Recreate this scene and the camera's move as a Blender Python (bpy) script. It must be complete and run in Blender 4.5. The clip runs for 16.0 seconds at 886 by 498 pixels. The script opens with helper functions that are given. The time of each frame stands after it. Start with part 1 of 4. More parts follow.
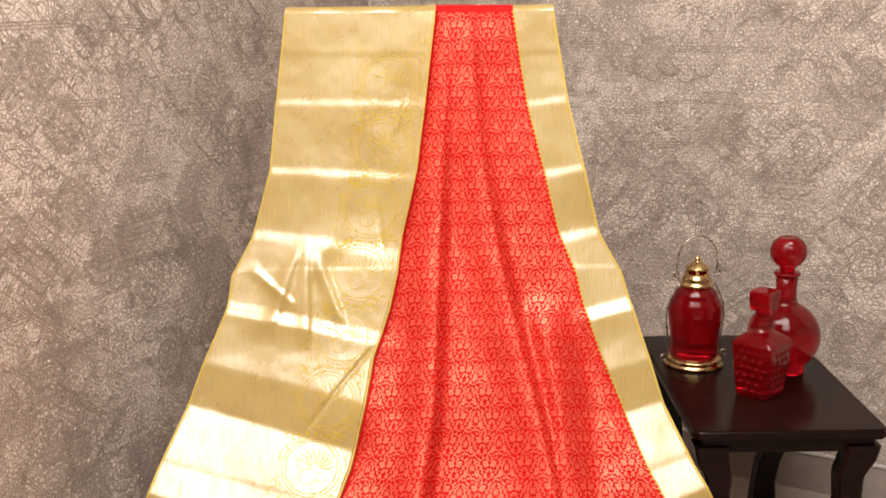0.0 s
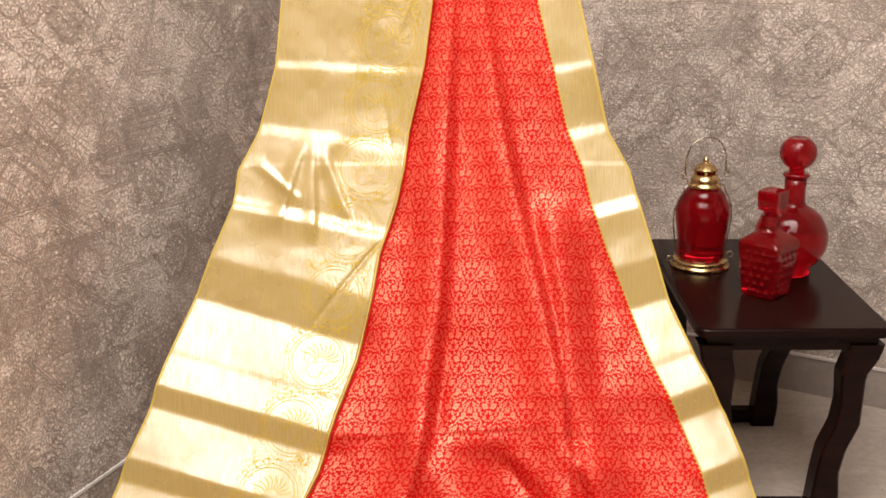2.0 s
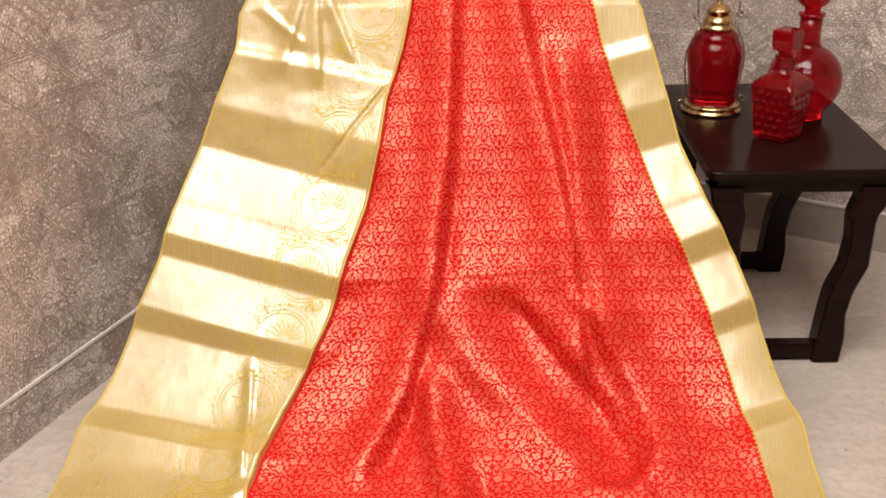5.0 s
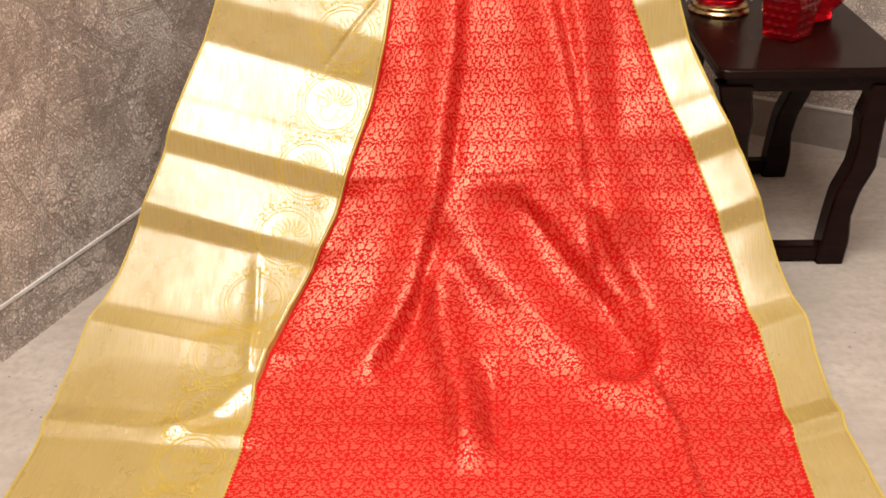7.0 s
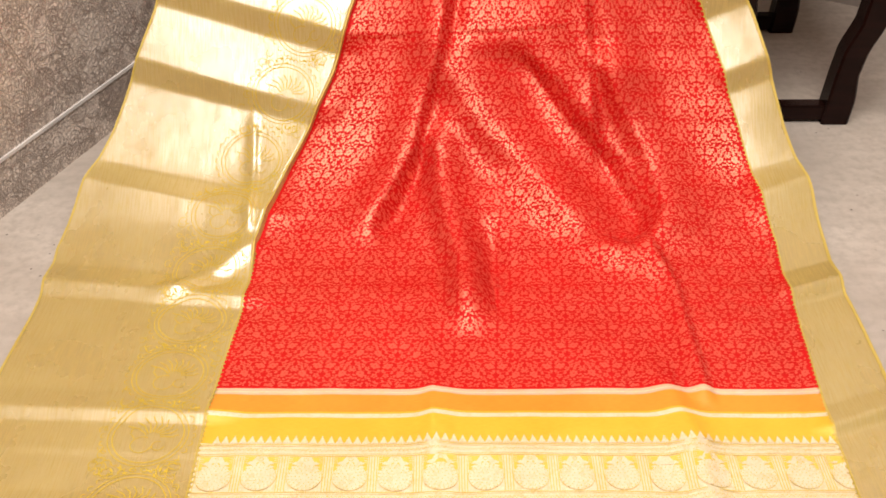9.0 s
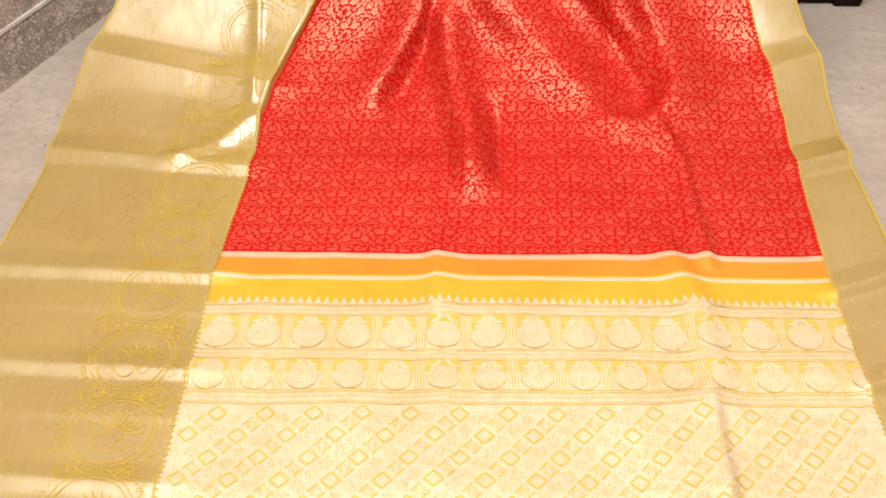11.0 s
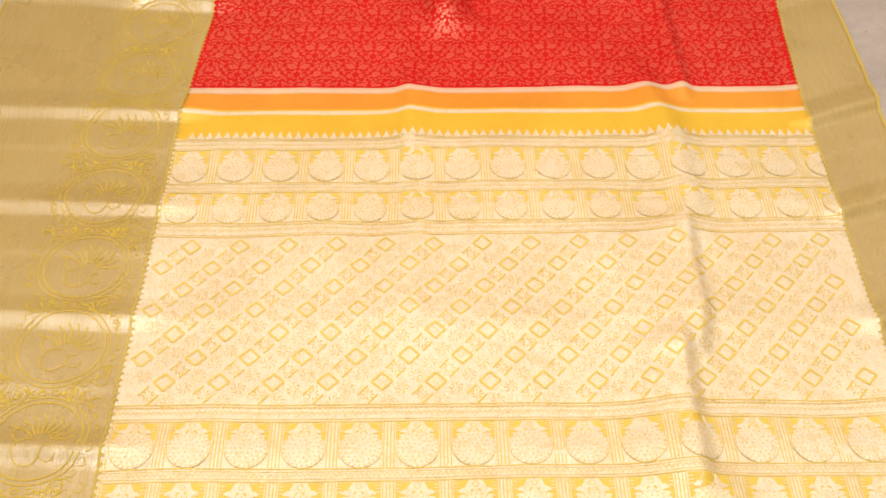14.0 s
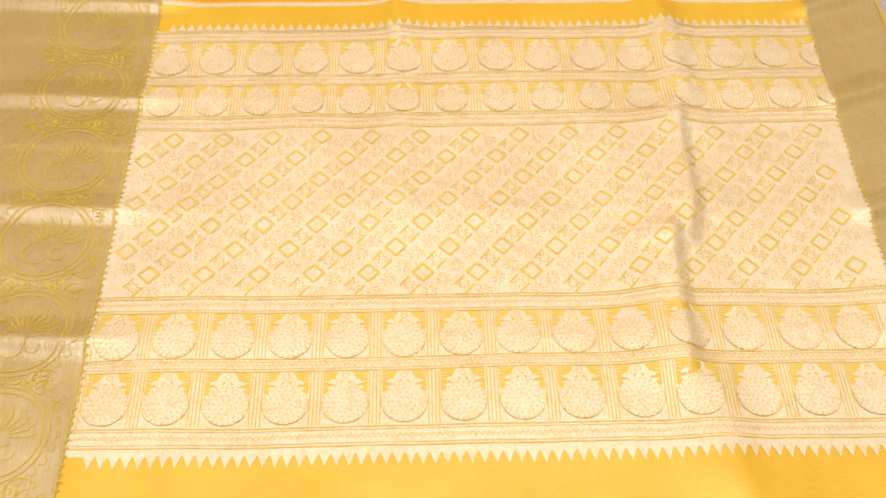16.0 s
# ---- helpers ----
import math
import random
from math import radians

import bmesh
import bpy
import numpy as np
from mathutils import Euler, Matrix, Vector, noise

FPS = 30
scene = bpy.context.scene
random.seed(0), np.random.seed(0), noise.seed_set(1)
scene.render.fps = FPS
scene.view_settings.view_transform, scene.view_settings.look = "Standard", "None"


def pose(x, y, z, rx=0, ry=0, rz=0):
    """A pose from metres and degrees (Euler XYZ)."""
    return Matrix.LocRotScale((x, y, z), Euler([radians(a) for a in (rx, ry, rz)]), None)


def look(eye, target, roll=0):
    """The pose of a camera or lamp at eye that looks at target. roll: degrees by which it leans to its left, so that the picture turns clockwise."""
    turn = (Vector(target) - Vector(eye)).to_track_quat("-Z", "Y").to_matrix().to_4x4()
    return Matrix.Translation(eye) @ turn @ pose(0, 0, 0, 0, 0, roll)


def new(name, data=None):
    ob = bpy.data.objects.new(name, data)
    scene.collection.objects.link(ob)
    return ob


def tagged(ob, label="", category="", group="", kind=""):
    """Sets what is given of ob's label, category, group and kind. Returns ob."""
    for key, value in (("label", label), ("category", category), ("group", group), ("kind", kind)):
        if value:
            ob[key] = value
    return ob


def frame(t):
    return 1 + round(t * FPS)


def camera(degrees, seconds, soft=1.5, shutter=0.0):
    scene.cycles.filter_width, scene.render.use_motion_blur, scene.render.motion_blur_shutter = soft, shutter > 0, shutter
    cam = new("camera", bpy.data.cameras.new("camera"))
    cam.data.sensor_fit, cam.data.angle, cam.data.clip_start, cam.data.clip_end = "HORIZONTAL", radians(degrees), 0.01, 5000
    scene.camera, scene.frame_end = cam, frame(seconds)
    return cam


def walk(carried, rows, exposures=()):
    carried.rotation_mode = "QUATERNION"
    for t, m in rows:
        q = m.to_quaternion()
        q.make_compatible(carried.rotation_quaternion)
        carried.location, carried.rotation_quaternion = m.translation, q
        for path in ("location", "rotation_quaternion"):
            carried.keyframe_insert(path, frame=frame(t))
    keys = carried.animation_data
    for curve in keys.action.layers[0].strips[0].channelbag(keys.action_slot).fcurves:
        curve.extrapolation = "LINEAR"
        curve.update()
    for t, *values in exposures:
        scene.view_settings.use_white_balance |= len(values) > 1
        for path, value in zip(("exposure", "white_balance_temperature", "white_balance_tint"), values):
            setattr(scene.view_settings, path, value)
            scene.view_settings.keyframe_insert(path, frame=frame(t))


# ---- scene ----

# ---------------------------------------------------------------- camera
cam = camera(44.0, 16.0, soft=1.7)
PATH = [
    (0.0, 0.923, 0.411, 1.166, -13.21, 0.65, 0.00),
    (0.5, 0.922, 0.410, 1.156, -13.94, 0.54, 0.07),
    (1.0, 0.923, 0.407, 1.147, -15.04, 0.40, 0.25),
    (1.5, 0.921, 0.407, 1.133, -16.08, 0.32, 0.31),
    (2.0, 0.923, 0.405, 1.121, -17.33, 0.30, 0.47),
    (2.5, 0.923, 0.405, 1.110, -18.49, 0.39, 0.50),
    (3.0, 0.921, 0.405, 1.101, -19.74, 0.55, 0.47),
    (3.5, 0.922, 0.407, 1.096, -20.92, 0.72, 0.52),
    (4.0, 0.925, 0.404, 1.090, -22.04, 0.95, 0.63),
    (6.5, 0.882, 0.422, 1.071, -27.57, 0.66, -0.11),
    (7.0, 0.886, 0.396, 1.036, -28.27, 0.62, 0.05),
    (7.5, 0.888, 0.386, 1.014, -29.52, 0.67, 0.04),
    (8.0, 0.883, 0.400, 1.022, -32.00, 0.53, -0.08),
    (8.5, 0.876, 0.413, 1.032, -34.14, 0.33, -0.19),
    (9.0, 0.874, 0.422, 1.042, -36.15, 0.12, -0.07),
    (11.5, 0.883, 0.369, 0.972, -42.04, 0.11, 0.69),
    (12.0, 0.894, 0.386, 0.987, -44.43, 0.22, 0.80),
    (12.5, 0.894, 0.384, 0.983, -45.44, 0.09, 0.52),
    (13.0, 0.892, 0.374, 0.971, -46.08, 0.01, 0.04),
    (13.5, 0.889, 0.365, 0.958, -46.66, -0.03, -0.44),
    (14.0, 0.882, 0.353, 0.944, -47.24, -0.21, -0.96),
    (14.5, 0.883, 0.344, 0.932, -47.92, -0.17, -1.20),
    (15.0, 0.886, 0.336, 0.919, -48.81, -0.06, -1.30),
    (15.5, 0.888, 0.336, 0.914, -50.07, -0.10, -1.33),
    (16.0, 0.890, 0.342, 0.916, -51.64, -0.26, -1.35),
]
EXPOSURE = [(0.0, 0.05), (4.0, 0.0), (9.0, 0.0), (12.5, -0.17), (14.5, -0.27), (16.0, -0.32)]
walk(cam, [(t, pose(x, y, z, 90 + p, r, w)) for t, x, y, z, p, r, w in PATH], EXPOSURE)

# ---------------------------------------------------------------- light
world = bpy.data.worlds.new("world")
world.use_nodes = True
world.node_tree.nodes["Background"].inputs[0].default_value = (0.9, 0.85, 0.8, 1)
world.node_tree.nodes["Background"].inputs[1].default_value = 0.05
scene.world = world


def area_lamp(name, eye, target, sx, sy, power, colour):
    data = bpy.data.lights.new(name, "AREA")
    data.shape, data.size, data.size_y, data.energy, data.color = "RECTANGLE", sx, sy, power, colour
    ob = new(name, data)
    ob.matrix_world = look(eye, target)
    return ob


area_lamp("ceiling_lamp_light", (1.00, 1.35, 2.52), (1.0, 1.5, 0.0), 1.65, 1.15, 57, (1.0, 0.948, 0.905))
area_lamp("ceiling_lamp_light", (0.70, 0.15, 2.52), (0.75, 0.6, 0.0), 2.1, 1.0, 38, (1.0, 0.948, 0.905))

# ---------------------------------------------------------------- materials


class Nodes:
    """Small wrapper to write node materials briefly."""

    def __init__(self, name):
        self.mat = bpy.data.materials.new(name)
        self.mat.use_nodes = True
        self.tree = self.mat.node_tree
        self.bsdf = self.tree.nodes["Principled BSDF"]

    def add(self, kind, **values):
        n = self.tree.nodes.new(kind)
        for k, v in values.items():
            n.inputs[k].default_value = v
        return n

    def link(self, a, b):
        self.tree.links.new(a, b)

    def coord(self, which="Object"):
        return self.tree.nodes.new("ShaderNodeTexCoord").outputs[which]

    def mapping(self, src, scale=(1, 1, 1), rot=(0, 0, 0), loc=(0, 0, 0)):
        m = self.tree.nodes.new("ShaderNodeMapping")
        m.inputs["Scale"].default_value, m.inputs["Rotation"].default_value, m.inputs["Location"].default_value = scale, rot, loc
        self.link(src, m.inputs["Vector"])
        return m.outputs[0]

    def noise(self, vec, scale, detail=3.0, rough=0.55, distort=0.0):
        n = self.add("ShaderNodeTexNoise", Scale=scale, Detail=detail, Roughness=rough, Distortion=distort)
        self.link(vec, n.inputs["Vector"])
        return n

    def ramp(self, src, stops):
        r = self.tree.nodes.new("ShaderNodeValToRGB")
        el = r.color_ramp.elements
        while len(el) < len(stops):
            el.new(0.5)
        for e, (p, c) in zip(el, stops):
            e.position = p
            e.color = (*c, 1) if len(c) == 3 else c
        self.link(src, r.inputs[0])
        return r.outputs[0]

    def grey(self, src, lo, hi, a=0.0, b=1.0):
        m = self.tree.nodes.new("ShaderNodeMapRange")
        for k, v in zip((1, 2, 3, 4), (lo, hi, a, b)):
            m.inputs[k].default_value = v
        self.link(src, m.inputs[0])
        return m.outputs[0]

    def math(self, op, a, b=None):
        m = self.tree.nodes.new("ShaderNodeMath")
        m.operation = op
        for i, v in enumerate((a, b)):
            if v is None:
                continue
            if isinstance(v, (int, float)):
                m.inputs[i].default_value = v
            else:
                self.link(v, m.inputs[i])
        return m.outputs[0]

    def mix(self, fac, a, b, mode="MIX"):
        m = self.tree.nodes.new("ShaderNodeMix")
        m.data_type, m.blend_type = "RGBA", mode
        for i, v in ((0, fac), (6, a), (7, b)):
            if isinstance(v, (int, float)):
                m.inputs[i].default_value = v
            elif isinstance(v, tuple):
                m.inputs[i].default_value = (*v, 1)
            else:
                self.link(v, m.inputs[i])
        return m.outputs[2]

    def bump(self, height, strength=0.3, distance=0.001):
        b = self.tree.nodes.new("ShaderNodeBump")
        b.inputs["Strength"].default_value, b.inputs["Distance"].default_value = strength, distance
        self.link(height, b.inputs["Height"])
        self.link(b.outputs[0], self.bsdf.inputs["Normal"])

    def base(self, colour):
        if isinstance(colour, tuple):
            self.bsdf.inputs["Base Color"].default_value = (*colour, 1)
        else:
            self.link(colour, self.bsdf.inputs["Base Color"])
        return self

    def set(self, **values):
        for k, v in values.items():
            k = k.replace("_", " ")
            if isinstance(v, (int, float, tuple)):
                self.bsdf.inputs[k].default_value = v
            else:
                self.link(v, self.bsdf.inputs[k])
        return self


def woven(name, light, dark, metal, rough, weave=1.0, sheen=0.0, gloss=0.5, fleck=0.0, coat=0.0, coat_rough=0.27, ior=1.5, tint=None, dry=(0.86, 0.56, 0.16)):
    """Silk or gold-thread cloth, laid out along the cloth by its UV map in metres."""
    m = Nodes(name)
    uv = m.coord("UV")
    slub = m.noise(m.mapping(uv, (90, 900, 1)), 1.0, 2.0)
    blot = m.noise(m.mapping(uv, (9, 6, 1)), 1.0, 4.0)
    rib = m.noise(m.mapping(uv, (1500, 120, 1)), 1.0, 1.0)
    warp = m.noise(m.mapping(uv, (420, 22, 1)), 1.0, 3.0, 0.65)
    fac = m.math("ADD", m.math("MULTIPLY", slub.outputs[0], 0.45), m.math("MULTIPLY", blot.outputs[0], 0.55))
    colour = m.ramp(fac, [(0.36, dark), (0.62, light)])
    if fleck:
        knots = m.add("ShaderNodeTexVoronoi", Scale=1.0)
        m.link(m.mapping(uv, (330, 260, 1)), knots.inputs["Vector"])
        spots = m.math("MULTIPLY", m.grey(knots.outputs["Distance"], 0.30, 0.62), m.grey(m.noise(m.mapping(uv, (70, 60, 1)), 1.0, 2.0).outputs[0], 0.40, 0.58, 0.15, 1.0))
        colour = m.mix(m.math("MULTIPLY", spots, fleck), colour, dry)
    m.base(colour)
    m.set(Specular_IOR_Level=gloss, Metallic=metal, Roughness=m.grey(blot.outputs[0], 0.3, 0.7, rough - 0.05, rough + 0.06))
    if coat:
        m.set(Coat_Weight=m.grey(warp.outputs[0], 0.36, 0.60, 0.42 * coat, coat), Coat_IOR=2.8, Coat_Roughness=m.grey(blot.outputs[0], 0.3, 0.7, coat_rough - 0.03, coat_rough + 0.03))
    m.set(IOR=ior)
    if tint:
        m.set(Specular_Tint=(*tint, 1))
    if sheen:
        m.set(Sheen_Weight=sheen, Sheen_Roughness=0.4)
    m.bump(m.math("ADD", m.math("ADD", slub.outputs[0], rib.outputs[0]), m.math("MULTIPLY", warp.outputs[0], 0.8)), 0.25 * weave, 0.0006)
    return m.mat


GOLD = woven("gold_zari", (0.56, 0.405, 0.118), (0.50, 0.34, 0.088), 0.10, 0.36, weave=1.6, coat=1.0, coat_rough=0.28)
CREAM = woven("cream_zari", (0.87, 0.75, 0.53), (0.82, 0.68, 0.45), 0.22, 0.46, weave=2.6, fleck=0.55, dry=(0.78, 0.57, 0.25))
RED = woven("red_silk", (0.68, 0.013, 0.012), (0.58, 0.008, 0.008), 0.0, 0.60, gloss=0.10)
MOTIF = woven("red_zari", (0.75, 0.062, 0.042), (0.68, 0.044, 0.030), 0.0, 0.39, weave=1.6, ior=2.7, tint=(1.0, 0.58, 0.36))
OUTLINE = woven("border_outline", (0.68, 0.49, 0.055), (0.60, 0.41, 0.04), 0.0, 0.6, gloss=0.15)
YELLOW = woven("yellow_silk", (0.82, 0.51, 0.038), (0.75, 0.43, 0.024), 0.10, 0.45, sheen=0.1)
ORANGE = woven("orange_silk", (0.82, 0.34, 0.03), (0.74, 0.27, 0.02), 0.1, 0.5)
GROUND = woven("pale_yellow_ground", (0.80, 0.58, 0.11), (0.74, 0.51, 0.075), 0.0, 0.55, gloss=0.3)
THREAD = woven("yellow_thread", (0.79, 0.59, 0.12), (0.72, 0.51, 0.08), 0.0, 0.55, gloss=0.3)
SEAM = woven("seam_thread", (0.62, 0.46, 0.115), (0.54, 0.38, 0.07), 0.1, 0.5, gloss=0.3)
PINK = woven("pale_stripe", (0.84, 0.60, 0.42), (0.76, 0.45, 0.30), 0.3, 0.5, fleck=0.3)


def wallpaper():
    m = Nodes("embossed_wallpaper")
    uv = m.coord("UV")
    warp = m.noise(uv, 9.0, 2.0)
    bent = m.mix(0.03, uv, warp.outputs["Color"], "ADD")

    def cells(scale, feature="F1"):
        v = m.add("ShaderNodeTexVoronoi", Scale=scale)
        v.feature = feature
        m.link(bent, v.inputs["Vector"])
        return v.outputs["Distance"]

    def fan(scale, turn, thin):
        w = m.add("ShaderNodeTexWave", Scale=scale, Distortion=2.2)
        w.inputs["Detail Scale"].default_value = 0.8
        m.link(m.mapping(uv, (1, 1, 1), (0, 0, radians(turn))), w.inputs["Vector"])
        return m.grey(w.outputs["Fac"], thin, 1.0)

    bubbles = m.grey(cells(96.0, "DISTANCE_TO_EDGE"), 0.03, 0.22, 1.0, 0.0)
    curls = m.grey(m.math("SINE", m.math("MULTIPLY", cells(21.0), 50.0)), 0.45, 0.95)
    scales = m.grey(m.math("SINE", m.math("MULTIPLY", cells(42.0), 26.0)), 0.55, 0.98)
    zone_a = m.grey(m.noise(uv, 6.0, 1.0).outputs[0], 0.44, 0.52)
    zone_b = m.grey(m.noise(m.mapping(uv, (1, 1, 1), (0, 0, 0), (4, 7, 0)), 8.0, 1.0).outputs[0], 0.46, 0.54)
    not_a, not_b = m.math("SUBTRACT", 1.0, zone_a), m.math("SUBTRACT", 1.0, zone_b)
    mixed = m.math("ADD", m.math("MULTIPLY", bubbles, m.grey(zone_a, 0.0, 1.0, 1.0, 0.45)),
                   m.math("ADD", m.math("MULTIPLY", curls, m.math("MULTIPLY", zone_a, zone_b)), m.math("MULTIPLY", scales, m.math("MULTIPLY", zone_a, not_b))))
    rays = m.math("MAXIMUM", m.math("MULTIPLY", m.math("MAXIMUM", fan(2.3, 38, 0.985), fan(2.3, -38, 0.985)), zone_b), m.math("MULTIPLY", fan(14.0, 62, 0.8), m.math("MULTIPLY", not_b, zone_a)))
    line = m.math("MAXIMUM", mixed, m.math("MULTIPLY", rays, 0.75))
    grain = m.noise(uv, 190.0, 4.0, 0.7)
    patchy = m.noise(uv, 26.0, 4.0)
    cloud = m.noise(uv, 2.0, 3.0)
    line = m.math("MULTIPLY", line, m.grey(patchy.outputs[0], 0.30, 0.60, 0.5, 1.0))
    ground = m.mix(m.grey(grain.outputs[0], 0.40, 0.60), (0.55, 0.455, 0.385), (0.97, 0.855, 0.755))
    ground = m.mix(m.grey(cloud.outputs[0], 0.3, 0.7, 0.0, 0.22), ground, (0.47, 0.40, 0.345))
    m.base(m.mix(m.math("MULTIPLY", line, 0.48), ground, (0.165, 0.125, 0.10)))
    m.set(Roughness=m.grey(grain.outputs[0], 0.3, 0.7, 0.38, 0.58), Specular_IOR_Level=0.55)
    m.bump(m.math("SUBTRACT", m.math("MULTIPLY", grain.outputs[0], 0.7), m.math("MULTIPLY", line, 0.5)), 1.0, 0.0016)
    return m.mat


def relief_line():
    """The sunk, darker lines of the wallpaper's drawing, worn away in places."""
    m = Nodes("wallpaper_relief")
    co = m.coord()
    wear, grain = m.noise(co, 5.0, 3.0, 0.6), m.noise(co, 220.0, 3.0)
    dark = m.mix(m.grey(grain.outputs[0], 0.35, 0.65), (0.31, 0.246, 0.205), (0.46, 0.378, 0.318))
    m.base(m.mix(m.grey(wear.outputs[0], 0.36, 0.64, 0.0, 0.25), dark, (0.50, 0.42, 0.355)))
    m.set(Roughness=0.5)
    m.bump(grain.outputs[0], 0.4, 0.001)
    return m.mat


def concrete(name, light, dark):
    m = Nodes(name)
    co = m.coord()
    big = m.noise(co, 3.0, 5.0)
    fine = m.noise(co, 60.0, 4.0)
    streak = m.noise(m.mapping(co, (5, 22, 5)), 1.0, 3.0)
    fac = m.math("ADD", m.math("MULTIPLY", big.outputs[0], 0.6), m.math("MULTIPLY", streak.outputs[0], 0.4))
    col = m.ramp(fac, [(0.35, dark), (0.65, light)])
    pits = m.add("ShaderNodeTexVoronoi", Scale=42.0)
    m.link(co, pits.inputs["Vector"])
    pit = m.grey(pits.outputs["Distance"], 0.05, 0.10, 1.0, 0.0)
    pit = m.math("MULTIPLY", pit, m.grey(m.noise(co, 7.0, 2.0).outputs[0], 0.45, 0.55))
    m.base(m.mix(m.math("MULTIPLY", pit, 0.85), m.mix(m.grey(fine.outputs[0], 0.42, 0.66, 0.0, 0.65), col, dark), (0.06, 0.045, 0.035)))
    m.set(Roughness=m.grey(fine.outputs[0], 0.3, 0.7, 0.45, 0.7))
    m.bump(m.math("SUBTRACT", fine.outputs[0], pit), 0.55, 0.0015)
    return m.mat


def plain(name, colour, rough=0.5, metal=0.0, var=0.15, scale=12.0, bump=0.0):
    m = Nodes(name)
    n = m.noise(m.coord(), scale, 4.0)
    m.base(m.ramp(n.outputs[0], [(0.3, tuple(c * (1 - var) for c in colour)), (0.7, tuple(min(1, c * (1 + var)) for c in colour))]))
    m.set(Roughness=m.grey(n.outputs[0], 0.3, 0.7, rough - 0.06, rough + 0.06), Metallic=metal)
    if bump:
        m.bump(n.outputs[0], bump, 0.001)
    return m.mat


def dark_wood():
    m = Nodes("dark_stained_wood")
    co = m.coord()
    grain = m.noise(m.mapping(co, (6, 60, 60)), 1.0, 5.0, 0.6, 0.4)
    wear = m.noise(co, 9.0, 4.0)
    m.base(m.ramp(grain.outputs[0], [(0.3, (0.007, 0.0022, 0.0016)), (0.7, (0.017, 0.0052, 0.0036))]))
    m.set(Roughness=m.grey(wear.outputs[0], 0.3, 0.7, 0.18, 0.28), Specular_IOR_Level=0.13)
    m.bump(grain.outputs[0], 0.08, 0.0005)
    return m.mat


def red_glass(name, tint, rough=0.06):
    m = Nodes(name)
    n = m.noise(m.coord(), 14.0, 2.0)
    m.base(m.ramp(n.outputs[0], [(0.3, tuple(c * 0.8 for c in tint)), (0.7, tint)]))
    m.set(Roughness=rough, Transmission_Weight=0.74, IOR=1.42)
    m.bump(m.noise(m.coord(), 45.0, 2.0).outputs[0], 0.06, 0.002)
    return m.mat


WALL = wallpaper()
RELIEF = relief_line()
FLOOR = concrete("concrete_floor", (0.58, 0.505, 0.435), (0.39, 0.33, 0.275))
SKIRT = concrete("skirting_grey", (0.42, 0.36, 0.32), (0.32, 0.27, 0.235))
WHITE = plain("white_bead", (0.75, 0.70, 0.66), 0.4)
CEIL = plain("ceiling_paint", (0.75, 0.72, 0.68), 0.8)
BACKWALL = plain("plain_wall_paint", (0.36, 0.32, 0.29), 0.8)
WOOD = dark_wood()
GLASS = red_glass("red_glass", (0.48, 0.006, 0.012), 0.06)
GLASS_DEEP = red_glass("deep_red_glass", (0.42, 0.005, 0.011), 0.06)
BRASS = plain("aged_brass", (0.62, 0.43, 0.20), 0.26, 1.0, 0.2, 40.0)
STEEL = plain("tarnished_wire", (0.50, 0.42, 0.33), 0.3, 1.0, 0.2, 60.0)

# ---------------------------------------------------------------- mesh helpers


def mesh_of(name, verts, faces, mat, uvs=None, smooth=True):
    me = bpy.data.meshes.new(name)
    me.from_pydata([tuple(v) for v in verts], [], faces)
    if uvs is not None:
        layer = me.uv_layers.new(name="UVMap")
        idx = np.empty(len(me.loops), dtype=np.int32)
        me.loops.foreach_get("vertex_index", idx)
        layer.data.foreach_set("uv", np.asarray(uvs, dtype=np.float32)[idx].ravel())
    if smooth:
        me.polygons.foreach_set("use_smooth", [True] * len(me.polygons))
    me.materials.append(mat)
    me.update()
    return me


def part(name, bm, material, parent=None, label="", smooth=False, stuff=False):
    """One mesh object from a bmesh or a mesh, under a thing or a part."""
    if isinstance(bm, bpy.types.Mesh):
        me = bm
    else:
        me = bpy.data.meshes.new(name)
        bmesh.ops.recalc_face_normals(bm, faces=bm.faces)
        bm.to_mesh(me)
        bm.free()
        if smooth:
            me.polygons.foreach_set("use_smooth", [True] * len(me.polygons))
        me.materials.append(material)
    ob = new(name, me)
    if parent is not None:
        ob.parent = parent
    if label:
        tagged(ob, label)
    if stuff:
        tagged(ob, kind="stuff")
    return ob


def box(bm, lo, hi, bevel=0.0):
    made = bmesh.ops.create_cube(bm, size=1.0)["verts"]
    for v in made:
        for k in range(3):
            v.co[k] = (lo[k] + hi[k]) / 2 + v.co[k] * (hi[k] - lo[k])
    if bevel:
        edges = list({e for v in made for e in v.link_edges})
        bmesh.ops.bevel(bm, geom=edges, offset=bevel, segments=2, affect="EDGES")
    return bm


def lathe(outline, steps=40, cx=0.0, cy=0.0, wob=None):
    """A turned body from (radius, height) pairs."""
    bm = bmesh.new()
    rings = []
    for r, z in outline:
        ring = []
        for k in range(steps):
            a = 2 * math.pi * k / steps
            rr = r * (wob(a, z) if wob else 1)
            ring.append(bm.verts.new((cx + rr * math.cos(a), cy + rr * math.sin(a), z)))
        rings.append(ring)
    for p, q in zip(rings[:-1], rings[1:]):
        for k in range(steps):
            bm.faces.new((p[k], p[(k + 1) % steps], q[(k + 1) % steps], q[k]))
    for ring, rev in ((rings[0], True), (rings[-1], False)):
        if (Vector(ring[0].co) - Vector(ring[steps // 2].co)).length > 1e-5:
            bm.faces.new(ring[::-1] if rev else ring)
    return bm


